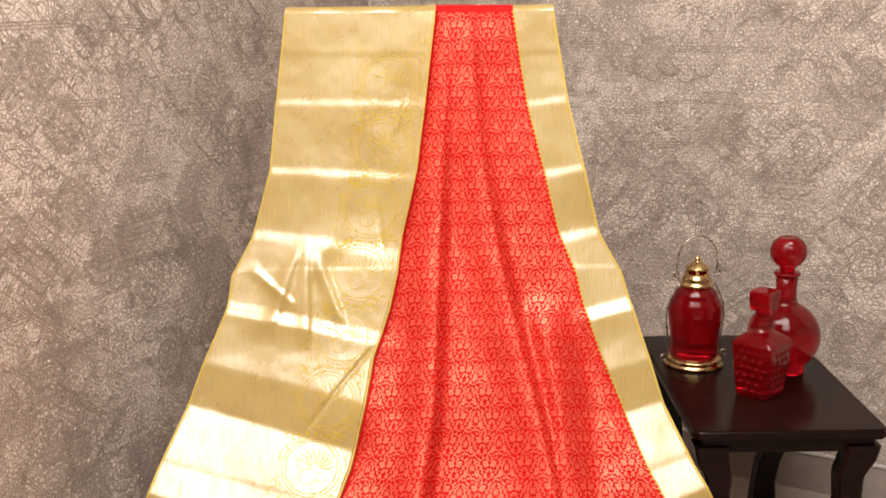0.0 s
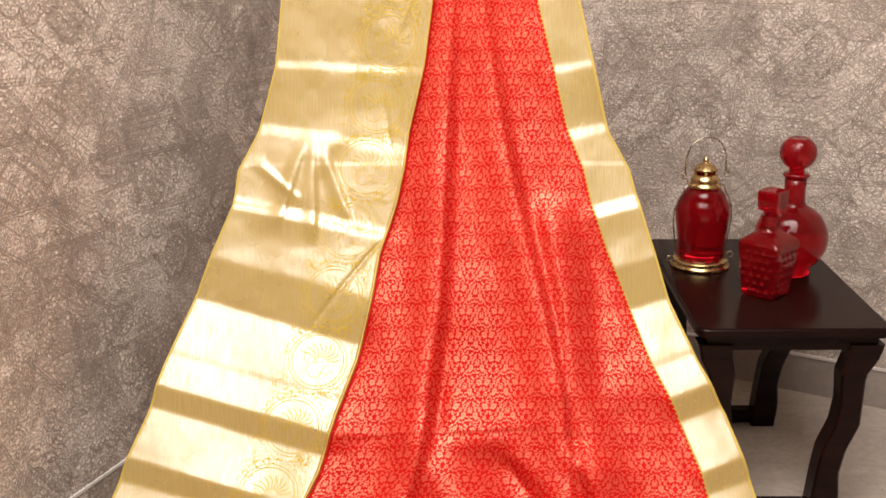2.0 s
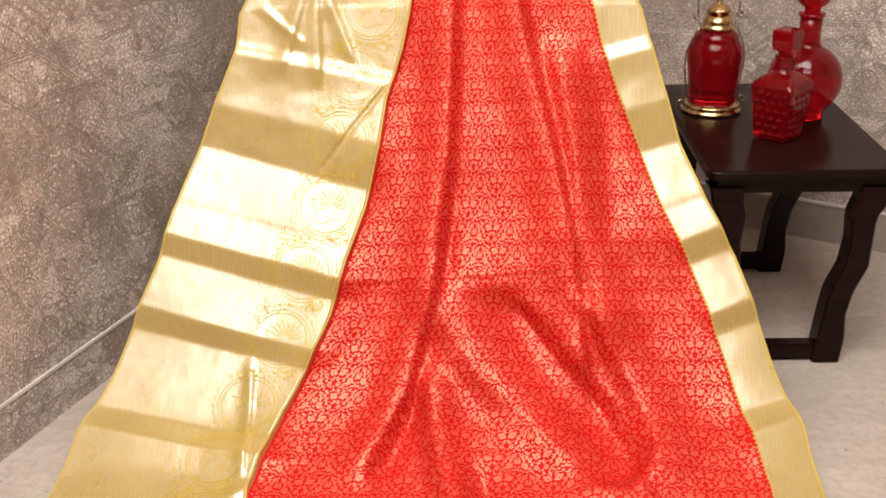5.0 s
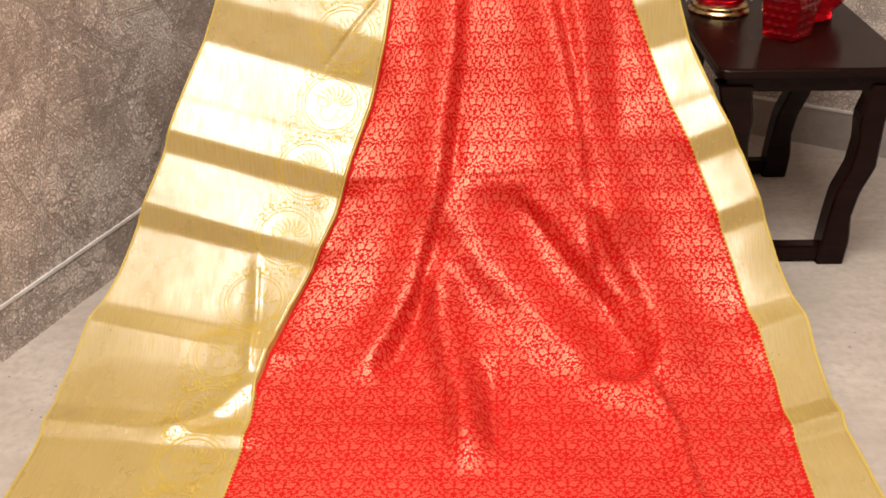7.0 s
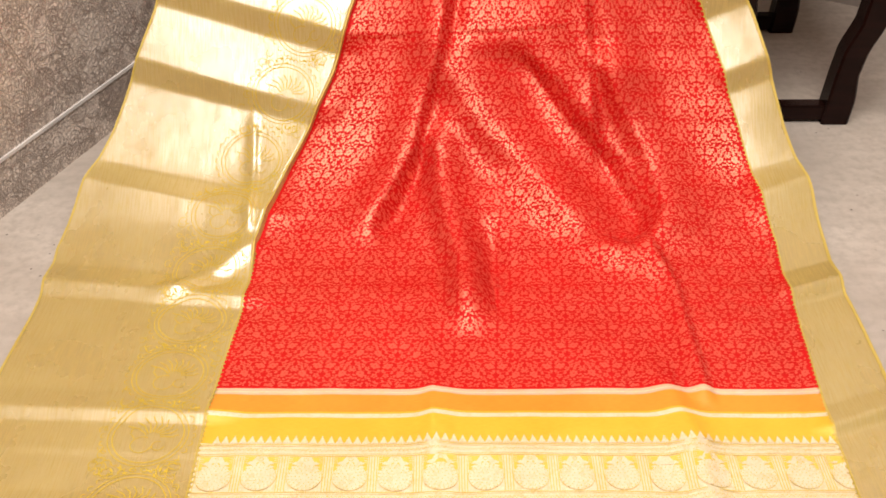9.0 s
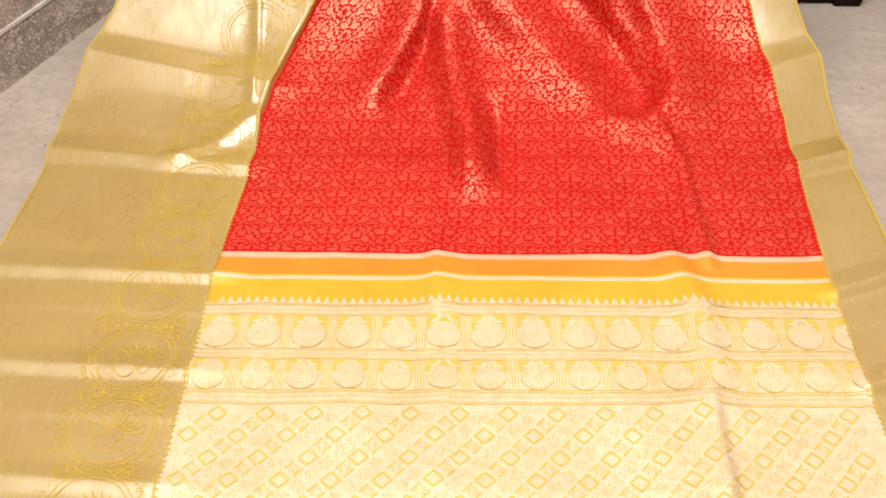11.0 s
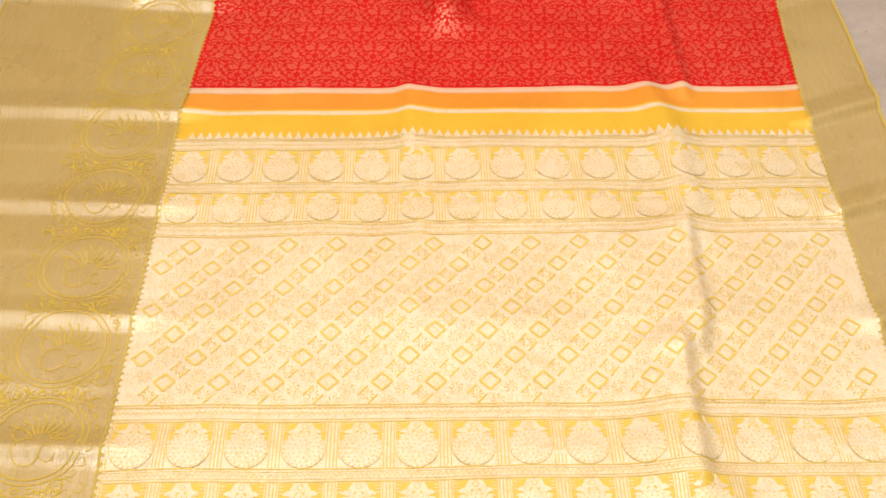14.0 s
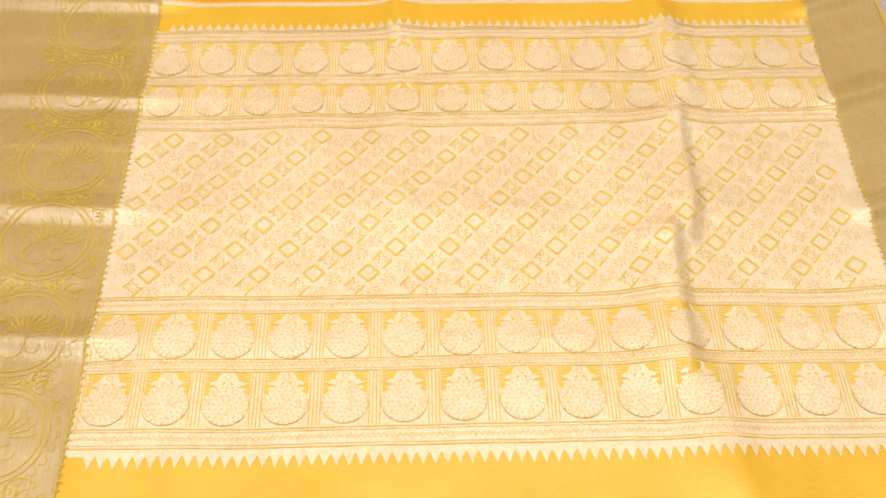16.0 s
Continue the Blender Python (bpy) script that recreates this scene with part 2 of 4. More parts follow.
def tube(points, r, steps=8, closed=False):
    bm = bmesh.new()
    pts = [Vector(p) for p in points]
    n = len(pts)
    rings = []
    side = None
    for i, p in enumerate(pts):
        a = pts[(i - 1) % n] if (closed or i) else p
        b = pts[(i + 1) % n] if (closed or i < n - 1) else p
        d = (b - a).normalized()
        if side is None:
            side = d.orthogonal().normalized()
        side = (side - d * side.dot(d)).normalized()
        up = d.cross(side)
        rings.append([bm.verts.new(p + r * (math.cos(2 * math.pi * k / steps) * side + math.sin(2 * math.pi * k / steps) * up)) for k in range(steps)])
    for i in range(n if closed else n - 1):
        p, q = rings[i], rings[(i + 1) % n]
        for k in range(steps):
            bm.faces.new((p[k], p[(k + 1) % steps], q[(k + 1) % steps], q[k]))
    if not closed:
        bm.faces.new(rings[0][::-1])
        bm.faces.new(rings[-1])
    return bm


# ---------------------------------------------------------------- room
CORNER = Vector((0.724, 3.422, 0))
LEFT_DIR = Vector((-0.370, -0.929, 0)).normalized()
RIGHT_DIR = Vector((0.8686, -0.4957, 0)).normalized()
STRIP = 0.093
CEILING = 2.6


def wall_panel(name, a, b, z0, z1, thick, mat, out, label):
    """An upright slab from a to b, its face on the line, its body on the side of out."""
    d = (b - a)
    n = Vector(out).normalized() * thick
    v, uv = [], []
    for p, u in ((a, 0), (b, d.length)):
        for q in (p, p + n):
            for z in (z0, z1):
                v.append((q.x, q.y, z))
                uv.append((u, z))
    f = [(0, 4, 5, 1), (2, 3, 7, 6), (0, 1, 3, 2), (4, 6, 7, 5), (1, 5, 7, 3), (0, 2, 6, 4)]
    ob = new(name, mesh_of(name, v, f, mat, uv, smooth=False))
    return tagged(ob, label, "wall", kind="structure")


out_l = Vector((-LEFT_DIR.y, LEFT_DIR.x, 0))
if out_l.dot(Vector((1, 2, 0)) - CORNER) > 0:
    out_l = -out_l
out_r = Vector((-RIGHT_DIR.y, RIGHT_DIR.x, 0))
if out_r.dot(Vector((1, 1, 0)) - CORNER) > 0:
    out_r = -out_r
left_end, right_end = CORNER + LEFT_DIR * 5.6, CORNER + RIGHT_DIR * 3.6
wall_w = wall_panel("wall_west", CORNER, left_end, 0.0, CEILING, 0.12, WALL, out_l, "grey-brown embossed wallpaper wall with swirling relief pattern")
wall_n = wall_panel("wall_north", CORNER, right_end, STRIP + 0.006, CEILING, 0.12, WALL, out_r, "grey-brown embossed wallpaper wall with swirling relief pattern")
wall_panel("baseboard", CORNER, right_end, 0.0, STRIP, 0.10, SKIRT, out_r, "smooth grey cement skirting below the wallpaper")
near_l, near_r = left_end, right_end + LEFT_DIR * 5.2
wall_panel("wall_south", near_l, near_r, 0.0, CEILING, 0.12, BACKWALL, LEFT_DIR, "plain painted wall closing the room")
wall_panel("wall_east", right_end, near_r, 0.0, CEILING, 0.12, BACKWALL, RIGHT_DIR, "plain painted wall closing the room")


def bead(a, b, z, out, name):
    n = -Vector(out).normalized() * 0.003
    bm = bmesh.new()
    vs = []
    for p in (a, b):
        for q, zz in ((p - n, z - 0.004), (p + n, z - 0.003), (p + n, z + 0.003), (p - n, z + 0.004)):
            vs.append(bm.verts.new((q.x, q.y, zz)))
    for k in range(4):
        bm.faces.new((vs[k], vs[(k + 1) % 4], vs[4 + (k + 1) % 4], vs[4 + k]))
    bm.faces.new(vs[:4]), bm.faces.new(vs[4:][::-1])
    return tagged(part(name, bm, WHITE), "thin white bead strip along the wall", "trim", kind="structure")


class Drawing:
    """Thin lines drawn on an upright wall, in metres along it and up."""

    def __init__(self, seed):
        self.v, self.f, self.rng = [], [], random.Random(seed)

    def line(self, pts, w):
        k, n = len(self.v), len(pts)
        for i, (x, z) in enumerate(pts):
            x0, z0 = pts[max(0, i - 1)]
            x1, z1 = pts[min(n - 1, i + 1)]
            d = math.hypot(x1 - x0, z1 - z0) or 1
            nx, nz = -(z1 - z0) / d * w / 2, (x1 - x0) / d * w / 2
            self.v += [(x + nx, z + nz), (x - nx, z - nz)]
        self.f += [(k + 2 * i, k + 2 * i + 1, k + 2 * i + 3, k + 2 * i + 2) for i in range(n - 1)]

    def arc(self, x, z, r, w=0.0015, a0=0.0, a1=2 * math.pi, n=9, grow=0.0):
        self.line([(x + (r + grow * k / n) * math.cos(a0 + (a1 - a0) * k / n), z + (r + grow * k / n) * math.sin(a0 + (a1 - a0) * k / n)) for k in range(n + 1)], w)

    def bubbles(self, x, z, size):
        step = 0.0135
        for i in range(-8, 9):
            for j in range(-8, 9):
                p, q = (i + 0.5 * (j % 2)) * step, j * step * 0.87
                if math.hypot(p, q) < size * (0.75 + 0.25 * math.sin(3 * math.atan2(q, p) + x * 9)):
                    g = self.rng
                    self.arc(x + p + 0.002 * g.uniform(-1, 1), z + q + 0.002 * g.uniform(-1, 1), g.uniform(0.0036, 0.0062), 0.0012, n=7)

    def scales(self, x, z, size):
        for j in range(-5, 6):
            for i in range(-5, 6):
                p, q = (i + 0.5 * (j % 2)) * 0.021, j * 0.0115
                if math.hypot(p, q) < size:
                    for r in (0.0105, 0.0068, 0.0032):
                        self.arc(x + p, z + q, r, 0.0014, 0.15, math.pi - 0.15, 6)

    def medallion(self, x, z, r):
        turn = self.rng.uniform(0, 6)
        for q, w in ((r, 0.0018), (r * 0.90, 0.0013), (r * 0.22, 0.0016)):
            self.arc(x, z, q, w, n=22)
        for k in range(9):
            a = turn + k * 2 * math.pi / 9
            self.line([(x + r * g * math.cos(a + b), z + r * g * math.sin(a + b)) for g, b in ((0.24, 0.0), (0.45, 0.10), (0.66, 0.30), (0.88, 0.62))], 0.0018)
        for k in range(6):
            a = turn + 0.8 + k * 0.62
            self.arc(x + r * 1.32 * math.cos(a), z + r * 1.32 * math.sin(a), r * 0.42, 0.0019, a - 1.45, a + 1.45, 9)
            self.arc(x + r * 1.36 * math.cos(a), z + r * 1.36 * math.sin(a), r * 0.52, 0.0014, a - 1.35, a + 1.35, 9)

    def blossoms(self, x, z, size):
        step = 0.0165
        for i in range(-5, 6):
            for j in range(-5, 6):
                p, q = i * step + 0.004 * (j % 2), j * step
                if math.hypot(p, q) < size:
                    for k in range(4):
                        a = k * math.pi / 2 + 0.78 * ((i + j) % 2)
                        self.arc(x + p + 0.0040 * math.cos(a), z + q + 0.0040 * math.sin(a), 0.0029, 0.0012, a - 2.2, a + 2.2, 5)

    def scrolls(self, x, z, size):
        for k in range(15):
            p, q = x + self.rng.uniform(-size, size), z + self.rng.uniform(-size, size)
            a, r, way = self.rng.uniform(0, 6.3), self.rng.uniform(0.006, 0.015), self.rng.choice((-1, 1))
            self.arc(p, q, r, 0.0017, a, a + way * 5.2, 13, -r * 0.75)
            self.line([(p + r * math.cos(a) + g * 0.022 * math.sin(a), q + r * math.sin(a) - way * g * 0.022 * math.cos(a)) for g in (0.0, 0.4, 0.8, 1.2)], 0.0016)

    def tulip(self, x, z, r):
        for g in (1.0, 0.72, 0.42):
            for side in (-1, 1):
                self.line([(x + side * r * g * p, z + r * g * q) for p, q in ((0.0, 1.35), (0.30, 0.95), (0.62, 0.45), (0.60, 0.0), (0.35, -0.35), (0.0, -0.55))], 0.0017)
        for side in (-1, 1):
            self.arc(x + side * r * 1.2, z - r * 0.35, r * 0.55, 0.0017, 0.3, 4.9, 10, -r * 0.2)

    def ribbon(self, x, z, a, length, lines=3, gap=0.0055):
        c, d = math.cos(a), math.sin(a)
        for k in range(lines):
            o = (k - (lines - 1) / 2) * gap
            self.line([(x - o * d - c * length / 2, z + o * c - d * length / 2), (x - o * d, z + o * c), (x - o * d + c * length / 2, z + o * c + d * length / 2)], 0.0016)

    def diamond(self, x, z, w, h):
        for g in (1.0, 0.52, 0.47):
            c = [(x - w * g, z), (x, z + h * g), (x + w * g, z), (x, z - h * g)]
            for p, q in zip(c, c[1:] + c[:1]):
                self.line([p, ((p[0] + q[0]) / 2, (p[1] + q[1]) / 2), q], 0.0018)

    def cusp(self, x, z, r, flip):
        for g in (1.0, 0.90):
            for k in (-1, 0, 1):
                self.arc(x + k * r * 1.1, z + flip * (0.35 * r if k == 0 else 0), r * 0.62 * g, 0.0017, 0.25 if flip > 0 else math.pi + 0.25, math.pi - 0.25 if flip > 0 else 2 * math.pi - 0.25, 10)

    def fill(self, u0, u1, z0, z1):
        g, step = self.rng, 0.088
        kinds = (self.bubbles, self.scrolls, self.blossoms, self.scales, self.bubbles, self.scrolls, self.blossoms)
        rows, cols = int((z1 - z0) / step), int((u1 - u0) / step)
        for j in range(rows):
            for i in range(cols):
                x, z = u0 + (i + 0.5 + 0.25 * g.uniform(-1, 1)) * step, z0 + (j + 0.5 + 0.25 * g.uniform(-1, 1)) * step
                g.choice(kinds)(x, z, g.uniform(0.050, 0.072))
                what = g.random()
                if what < 0.24:
                    self.medallion(x + 0.03, z + 0.02, g.uniform(0.024, 0.034))
                elif what < 0.36:
                    self.tulip(x, z, g.uniform(0.020, 0.030))
                elif what < 0.43:
                    self.diamond(x, z, 0.105, 0.088)
                elif what < 0.58:
                    self.cusp(x, z, g.uniform(0.025, 0.040), g.choice((-1, 1)))
                for k in range(g.choice((0, 1, 1, 2))):
                    a = radians(g.choice((0, 4, 38, -38, 52, -52, 66, -66, 84)))
                    self.ribbon(x + g.uniform(-0.06, 0.06), z + g.uniform(-0.06, 0.06), a, g.uniform(0.08, 0.19), g.choice((2, 3, 3)))
        return self

    def build(self, wall, start, way, out, lo, hi):
        n = -Vector(out).normalized() * 0.0007
        ok = [lo[0] < x < hi[0] and lo[1] < z < hi[1] for x, z in self.v]
        pts = [(start.x + way.x * x + n.x, start.y + way.y * x + n.y, z) for x, z in self.v]
        me = mesh_of("relief_drawing", pts, [f for f in self.f if all(ok[i] for i in f)], RELIEF, smooth=False)
        return part("relief_drawing", me, None, wall, "sunk dark lines of rosettes, scrolls and ribbons", stuff=True)


Drawing(21).fill(-0.05, 2.5, -0.05, 1.75).build(wall_w, CORNER, LEFT_DIR, out_l, (0.004, 0.0), (2.6, CEILING))
Drawing(8).fill(-0.05, 1.75, 0.05, 1.75).build(wall_n, CORNER, RIGHT_DIR, out_r, (0.004, STRIP + 0.008), (2.6, CEILING))

bead(CORNER, left_end, STRIP + 0.003, out_l, "trim")
bead(CORNER, right_end, STRIP + 0.003, out_r, "trim")

bm = bmesh.new()
box(bm, (-3.4, -3.5, -0.08), (6.0, 4.2, 0.0))
floor = tagged(part("floor", bm, FLOOR), "grey-beige rough cement floor with small pits", "floor", kind="structure")
bm = bmesh.new()
box(bm, (-3.4, -3.5, CEILING), (6.0, 4.2, CEILING + 0.08))
tagged(part("ceiling", bm, CEIL), "plain off-white painted ceiling", "ceiling", kind="structure")

# ---------------------------------------------------------------- the sari as a surface
# The cloth runs from a rail down to the floor and on along it. s: metres along the cloth from the rail; x: across.
PROFILE = [(2.465, 1.16), (2.43, 0.95), (2.385, 0.75), (2.295, 0.53), (2.185, 0.34), (2.085, 0.17), (1.99, 0.07), (1.88, 0.02), (1.78, 0.006), (0.20, 0.006)]
TOP = 0.030
END = 2.72


def make_profile():
    p = np.array(PROFILE)
    arc = np.concatenate([[0], np.cumsum(np.hypot(*np.diff(p, axis=0).T))])
    s = np.arange(-0.1, 3.2, 0.004)
    y, z = np.interp(s, arc, p[:, 0]), np.interp(s, arc, p[:, 1])
    y = np.where(s < 0, 2.465 - s * 0.165, y)
    z = np.where(s < 0, 1.16 - s * 0.986, z)
    k = np.exp(-0.5 * (np.arange(-16, 17) / 8.0) ** 2)
    k /= k.sum()
    ys, zs = np.convolve(np.pad(y, 16, "edge"), k, "valid"), np.convolve(np.pad(z, 16, "edge"), k, "valid")
    return s, ys, np.maximum(zs, 0.0055)


PS, PY, PZ = make_profile()
ES = [0.0, 0.20, 0.32, 0.44, 0.51, 0.575, 0.665, 0.75, 0.86, 0.95, 1.05, 1.15, 1.22, 1.27, 1.38, 1.53, 1.65, 1.75, 2.5]
EDGE_L = [0.637, 0.613, 0.600, 0.567, 0.531, 0.523, 0.486, 0.455, 0.414, 0.388, 0.350, 0.319, 0.290, 0.278, 0.259, 0.262, 0.257, 0.255, 0.252]
EDGE_A = [0.913, 0.888, 0.872, 0.844, 0.835, 0.821, 0.792, 0.778, 0.752, 0.720, 0.692, 0.650, 0.618, 0.600, 0.578, 0.574, 0.567, 0.561, 0.557]
EDGE_B = [1.046, 1.076, 1.105, 1.132, 1.160, 1.174, 1.202, 1.235, 1.270, 1.312, 1.346, 1.371, 1.385, 1.391, 1.402, 1.397, 1.388, 1.383, 1.368]
EDGE_R = [1.120, 1.152, 1.180, 1.206, 1.243, 1.260, 1.286, 1.311, 1.354, 1.396, 1.428, 1.450, 1.470, 1.479, 1.483, 1.486, 1.488, 1.485, 1.472]


def edge(table, s):
    return np.interp(s, ES, table)


# Storage creases run across the whole cloth: rise of the cloth (mm) along its length, measured at the outer edge.
CREASE_S = [0.0, 0.10, 0.106, 0.186, 0.196, 0.31, 0.322, 0.425, 0.44, 0.56, 0.576, 0.67, 0.742, 0.838, 0.842, 0.90, 0.934, 1.027, 1.061, 1.065, 1.20, 1.248, 1.252, 1.302, 1.41,
            1.460, 1.486, 1.56, 1.69, 1.732, 1.747, 1.80, 1.808, 1.87, 1.905, 1.920, 1.98, 1.988, 2.05, 2.078, 2.093, 2.17, 2.178, 2.22, 2.247, 2.264, 2.37, 2.378, 3.0]
CREASE_H = [0, 0.4, 0, 0, 0.9, 0.3, 1.6, 0.3, 1.8, 1.4, 6, 4, -5.0, 1.5, 1.2, 7.6, 1.0, 8.0, 1.0, 1.2, 3.0, 12.5, 12.2, 7.5, 0.6,
            6.4, 0.2, 0.8, 0.6, 4.8, 0.4, 1.2, 0.5, 0.6, 4.6, 0.4, 1.2, 0.5, 0.6, 4.8, 0.4, 1.2, 0.5, 0.6, 5.4, 0.4, 1.0, 0.5, 0.5]
FINE_S = np.arange(-0.05, 3.05, 0.001)
SOFT = np.exp(-0.5 * (np.arange(-12, 13) / 3.2) ** 2)
FINE_H = np.convolve(np.pad(np.interp(FINE_S, CREASE_S, CREASE_H), 12, "edge"), SOFT / SOFT.sum(), "valid")
SLANT_S = [0.0, 0.2, 0.35, 0.5, 0.8, 1.2, 1.35, 1.7, 3.0]
SLANT_L = [0.02, 0.02, 0.06, 0.17, 0.26, 0.25, 0.20, 0.055, 0.045]
SLANT_R = [0.05, 0.10, 0.18, 0.22, 0.30, 0.35, 0.36, 0.40, 0.12]


def window(s, a, b, soft):
    return np.clip((s - a) / soft + 0.5, 0, 1) * np.clip((b - s) / soft + 0.5, 0, 1)


def ridge(x, s, line, amp, wl, wr, soft=0.12):
    """A fold along a line of (s, x), steeper on one side."""
    ls, lx = zip(*line)
    d = x - np.interp(s, ls, lx)
    w = np.where(d < 0, wl, wr)
    win = window(s, ls[0], ls[-1], soft)
    win = win * win * (3 - 2 * win)
    return amp * np.exp(-(d / w) ** 2) * win


def vnoise(x, s, f, seed):
    """Smooth value noise on a grid."""
    rng = np.random.RandomState(seed)
    g = rng.rand(64, 64) * 2 - 1
    a, b = np.asarray(x) * f + 7.3, np.asarray(s) * f + 3.1
    i, j = np.floor(a).astype(int), np.floor(b).astype(int)
    u, v = a - i, b - j
    u, v = u * u * (3 - 2 * u), v * v * (3 - 2 * v)
    G = lambda p, q: g[p % 64, q % 64]
    return (G(i, j) * (1 - u) + G(i + 1, j) * u) * (1 - v) + (G(i, j + 1) * (1 - u) + G(i + 1, j + 1) * u) * v


def crease(x, s):
    left = x - edge(EDGE_L, s)
    right = edge(EDGE_R, s) - x
    a, b = edge(EDGE_A, s), edge(EDGE_B, s)
    sl = s - np.interp(s, SLANT_S, SLANT_L) * np.minimum(left, a - edge(EDGE_L, s))
    sr = s - np.interp(s, SLANT_S, SLANT_R) * np.minimum(right, edge(EDGE_R, s) - b)
    hl, hr = np.interp(sl, FINE_S, FINE_H), np.interp(sr, FINE_S, FINE_H)
    mid = 0.22 * 0.5 * (hl + hr)
    tl, tr = np.clip((x - a) / 0.05, 0, 1), np.clip((x - b + 0.03) / 0.03, 0, 1)
    return (0.0016 + 0.0003 * (s > 0.5)) * np.where(x < a, hl, (hl * (1 - tl) + mid * tl) * (1 - tr) + hr * tr)


def rise(x, s):
    """Height of the cloth over its plain course, in metres."""
    x, s = np.broadcast_arrays(np.asarray(x, float), np.asarray(s, float))
    h = crease(x, s)
    h = h + (0.0016 * vnoise(x, s, 9, 1) + 0.0006 * vnoise(x, s, 22, 2) + 0.0002 * vnoise(x, s, 55, 4)) * (1 + 0.8 * (x > edge(EDGE_A, s)) * (x < edge(EDGE_B, s)))
    h = h + 0.004 * vnoise(x, s * 0.5, 7, 3) * window(s, 0.2, 1.5, 0.3)
    # long pleats of the body
    h = h + ridge(x, s, [(-0.05, 0.930), (0.22, 0.918), (0.375, 0.912), (0.53, 0.905), (0.685, 0.899), (0.835, 0.890), (0.99, 0.866), (1.09, 0.842), (1.19, 0.820), (1.26, 0.790), (1.34, 0.755)], 0.027, 0.046, 0.0150) * np.clip(0.15 + s / 0.6, 0, 1)
    h = h + ridge(x, s, [(-0.05, 0.962), (0.22, 0.977), (0.355, 0.996), (0.48, 1.016), (0.635, 1.047), (0.79, 1.082), (0.93, 1.106), (1.10, 1.118), (1.18, 1.122)], 0.026, 0.048, 0.0160) * np.clip(0.15 + s / 0.6, 0, 1)
    # bulge beside the second pleat
    h = h + ridge(x, s, [(0.585, 1.092), (0.66, 1.106), (0.74, 1.118), (0.855, 1.130), (1.0, 1.150), (1.10, 1.160)], 0.022, 0.020, 0.050, 0.10)
    h = h - ridge(x, s, [(0.60, 1.155), (0.70, 1.172), (0.82, 1.176), (0.95, 1.168)], 0.010, 0.040, 0.034, 0.20)
    # slanting fold with a long smooth back, and its far bank
    h = h + ridge(x, s, [(0.99, 0.868), (1.06, 0.900), (1.132, 0.938), (1.246, 1.035), (1.385, 1.130), (1.44, 1.165)], 0.025, 0.045, 0.080, 0.14)
    h = h - ridge(x, s, [(1.02, 1.000), (1.07, 1.040), (1.134, 1.085), (1.205, 1.150), (1.303, 1.188), (1.375, 1.176)], 0.026, 0.075, 0.020, 0.06)
    h = h + ridge(x, s, [(1.02, 1.13), (1.10, 1.168), (1.20, 1.216), (1.30, 1.236), (1.38, 1.215)], 0.022, 0.020, 0.06, 0.06)
    h = h + ridge(x, s, [(1.345, 1.178), (1.40, 1.200), (1.48, 1.224), (1.56, 1.224), (1.72, 1.228)], 0.010, 0.016, 0.012, 0.04)
    # short upright fold and the hollow beside it
    h = h + ridge(x, s, [(1.14, 0.858), (1.255, 0.872), (1.345, 0.884), (1.43, 0.902), (1.55, 0.908)], 0.031, 0.024, 0.038, 0.09)
    h = h - ridge(x, s, [(1.34, 0.945), (1.42, 0.958), (1.53, 0.955)], 0.014, 0.026, 0.018, 0.06)
    h = h - ridge(x, s, [(1.10, 0.856), (1.20, 0.838), (1.265, 0.813), (1.35, 0.780)], 0.012, 0.018, 0.026, 0.08)
    h = h - ridge(x, s, [(0.80, 0.905), (0.88, 0.897), (0.99, 0.89)], 0.014, 0.014, 0.018, 0.08)
    # pressed line across the body
    line = s - (1.028 - 0.052 * x)
    press = 0.0022 * np.clip(1 - np.abs(line) / np.where(line < 0, 0.05, 0.006), 0, 1)
    h = h + press * window(x, 0.70, 1.08, 0.08)
    h = h + ridge(x, s, [(1.45, 0.85), (1.60, 0.855), (1.8, 0.86)], 0.004, 0.012, 0.010)
    # folds of the end piece
    h = h + ridge(x, s, [(1.66, 0.872), (1.80, 0.872), (1.95, 0.868), (2.1, 0.862)], 0.0052, 0.030, 0.018)
    h = h + ridge(x, s, [(1.66, 1.172), (1.74, 1.186), (1.80, 1.197), (1.90, 1.198), (1.965, 1.200)], 0.011, 0.024, 0.022)
    h = h + ridge(x, s, [(1.945, 1.186), (2.02, 1.184), (2.09, 1.183), (2.145, 1.172)], 0.012, 0.050, 0.011, 0.05)
    h = h + ridge(x, s, [(2.125, 1.152), (2.20, 1.149), (2.31, 1.146)], 0.012, 0.045, 0.012, 0.05)
    h = h + ridge(x, s, [(2.30, 1.165), (2.38, 1.172), (2.46, 1.18)], 0.006, 0.04, 0.022, 0.08)
    # dents of the wide border
    h = h + ridge(x, s, [(0.30, 0.735), (0.44, 0.715), (0.53, 0.655), (0.60, 0.648)], 0.004, 0.06, 0.03)
    h = h - ridge(x, s, [(0.645, 0.790), (0.785, 0.675)], 0.003, 0.003, 0.005, 0.03)
    h = h - ridge(x, s, [(0.385, 0.798), (0.465, 0.808)], 0.002, 0.003, 0.006, 0.04)
    h = h + ridge(x, s, [(0.185, 0.854), (0.25, 0.830)], 0.0016, 0.003, 0.006, 0.03)
    h = h + ridge(x, s, [(1.13, 0.558), (1.22, 0.560), (1.36, 0.565)], 0.005, 0.012, 0.004, 0.05)
    h = h + ridge(x, s, [(1.38, 0.575), (1.44, 0.52), (1.50, 0.455)], 0.008, 0.03, 0.02, 0.04)
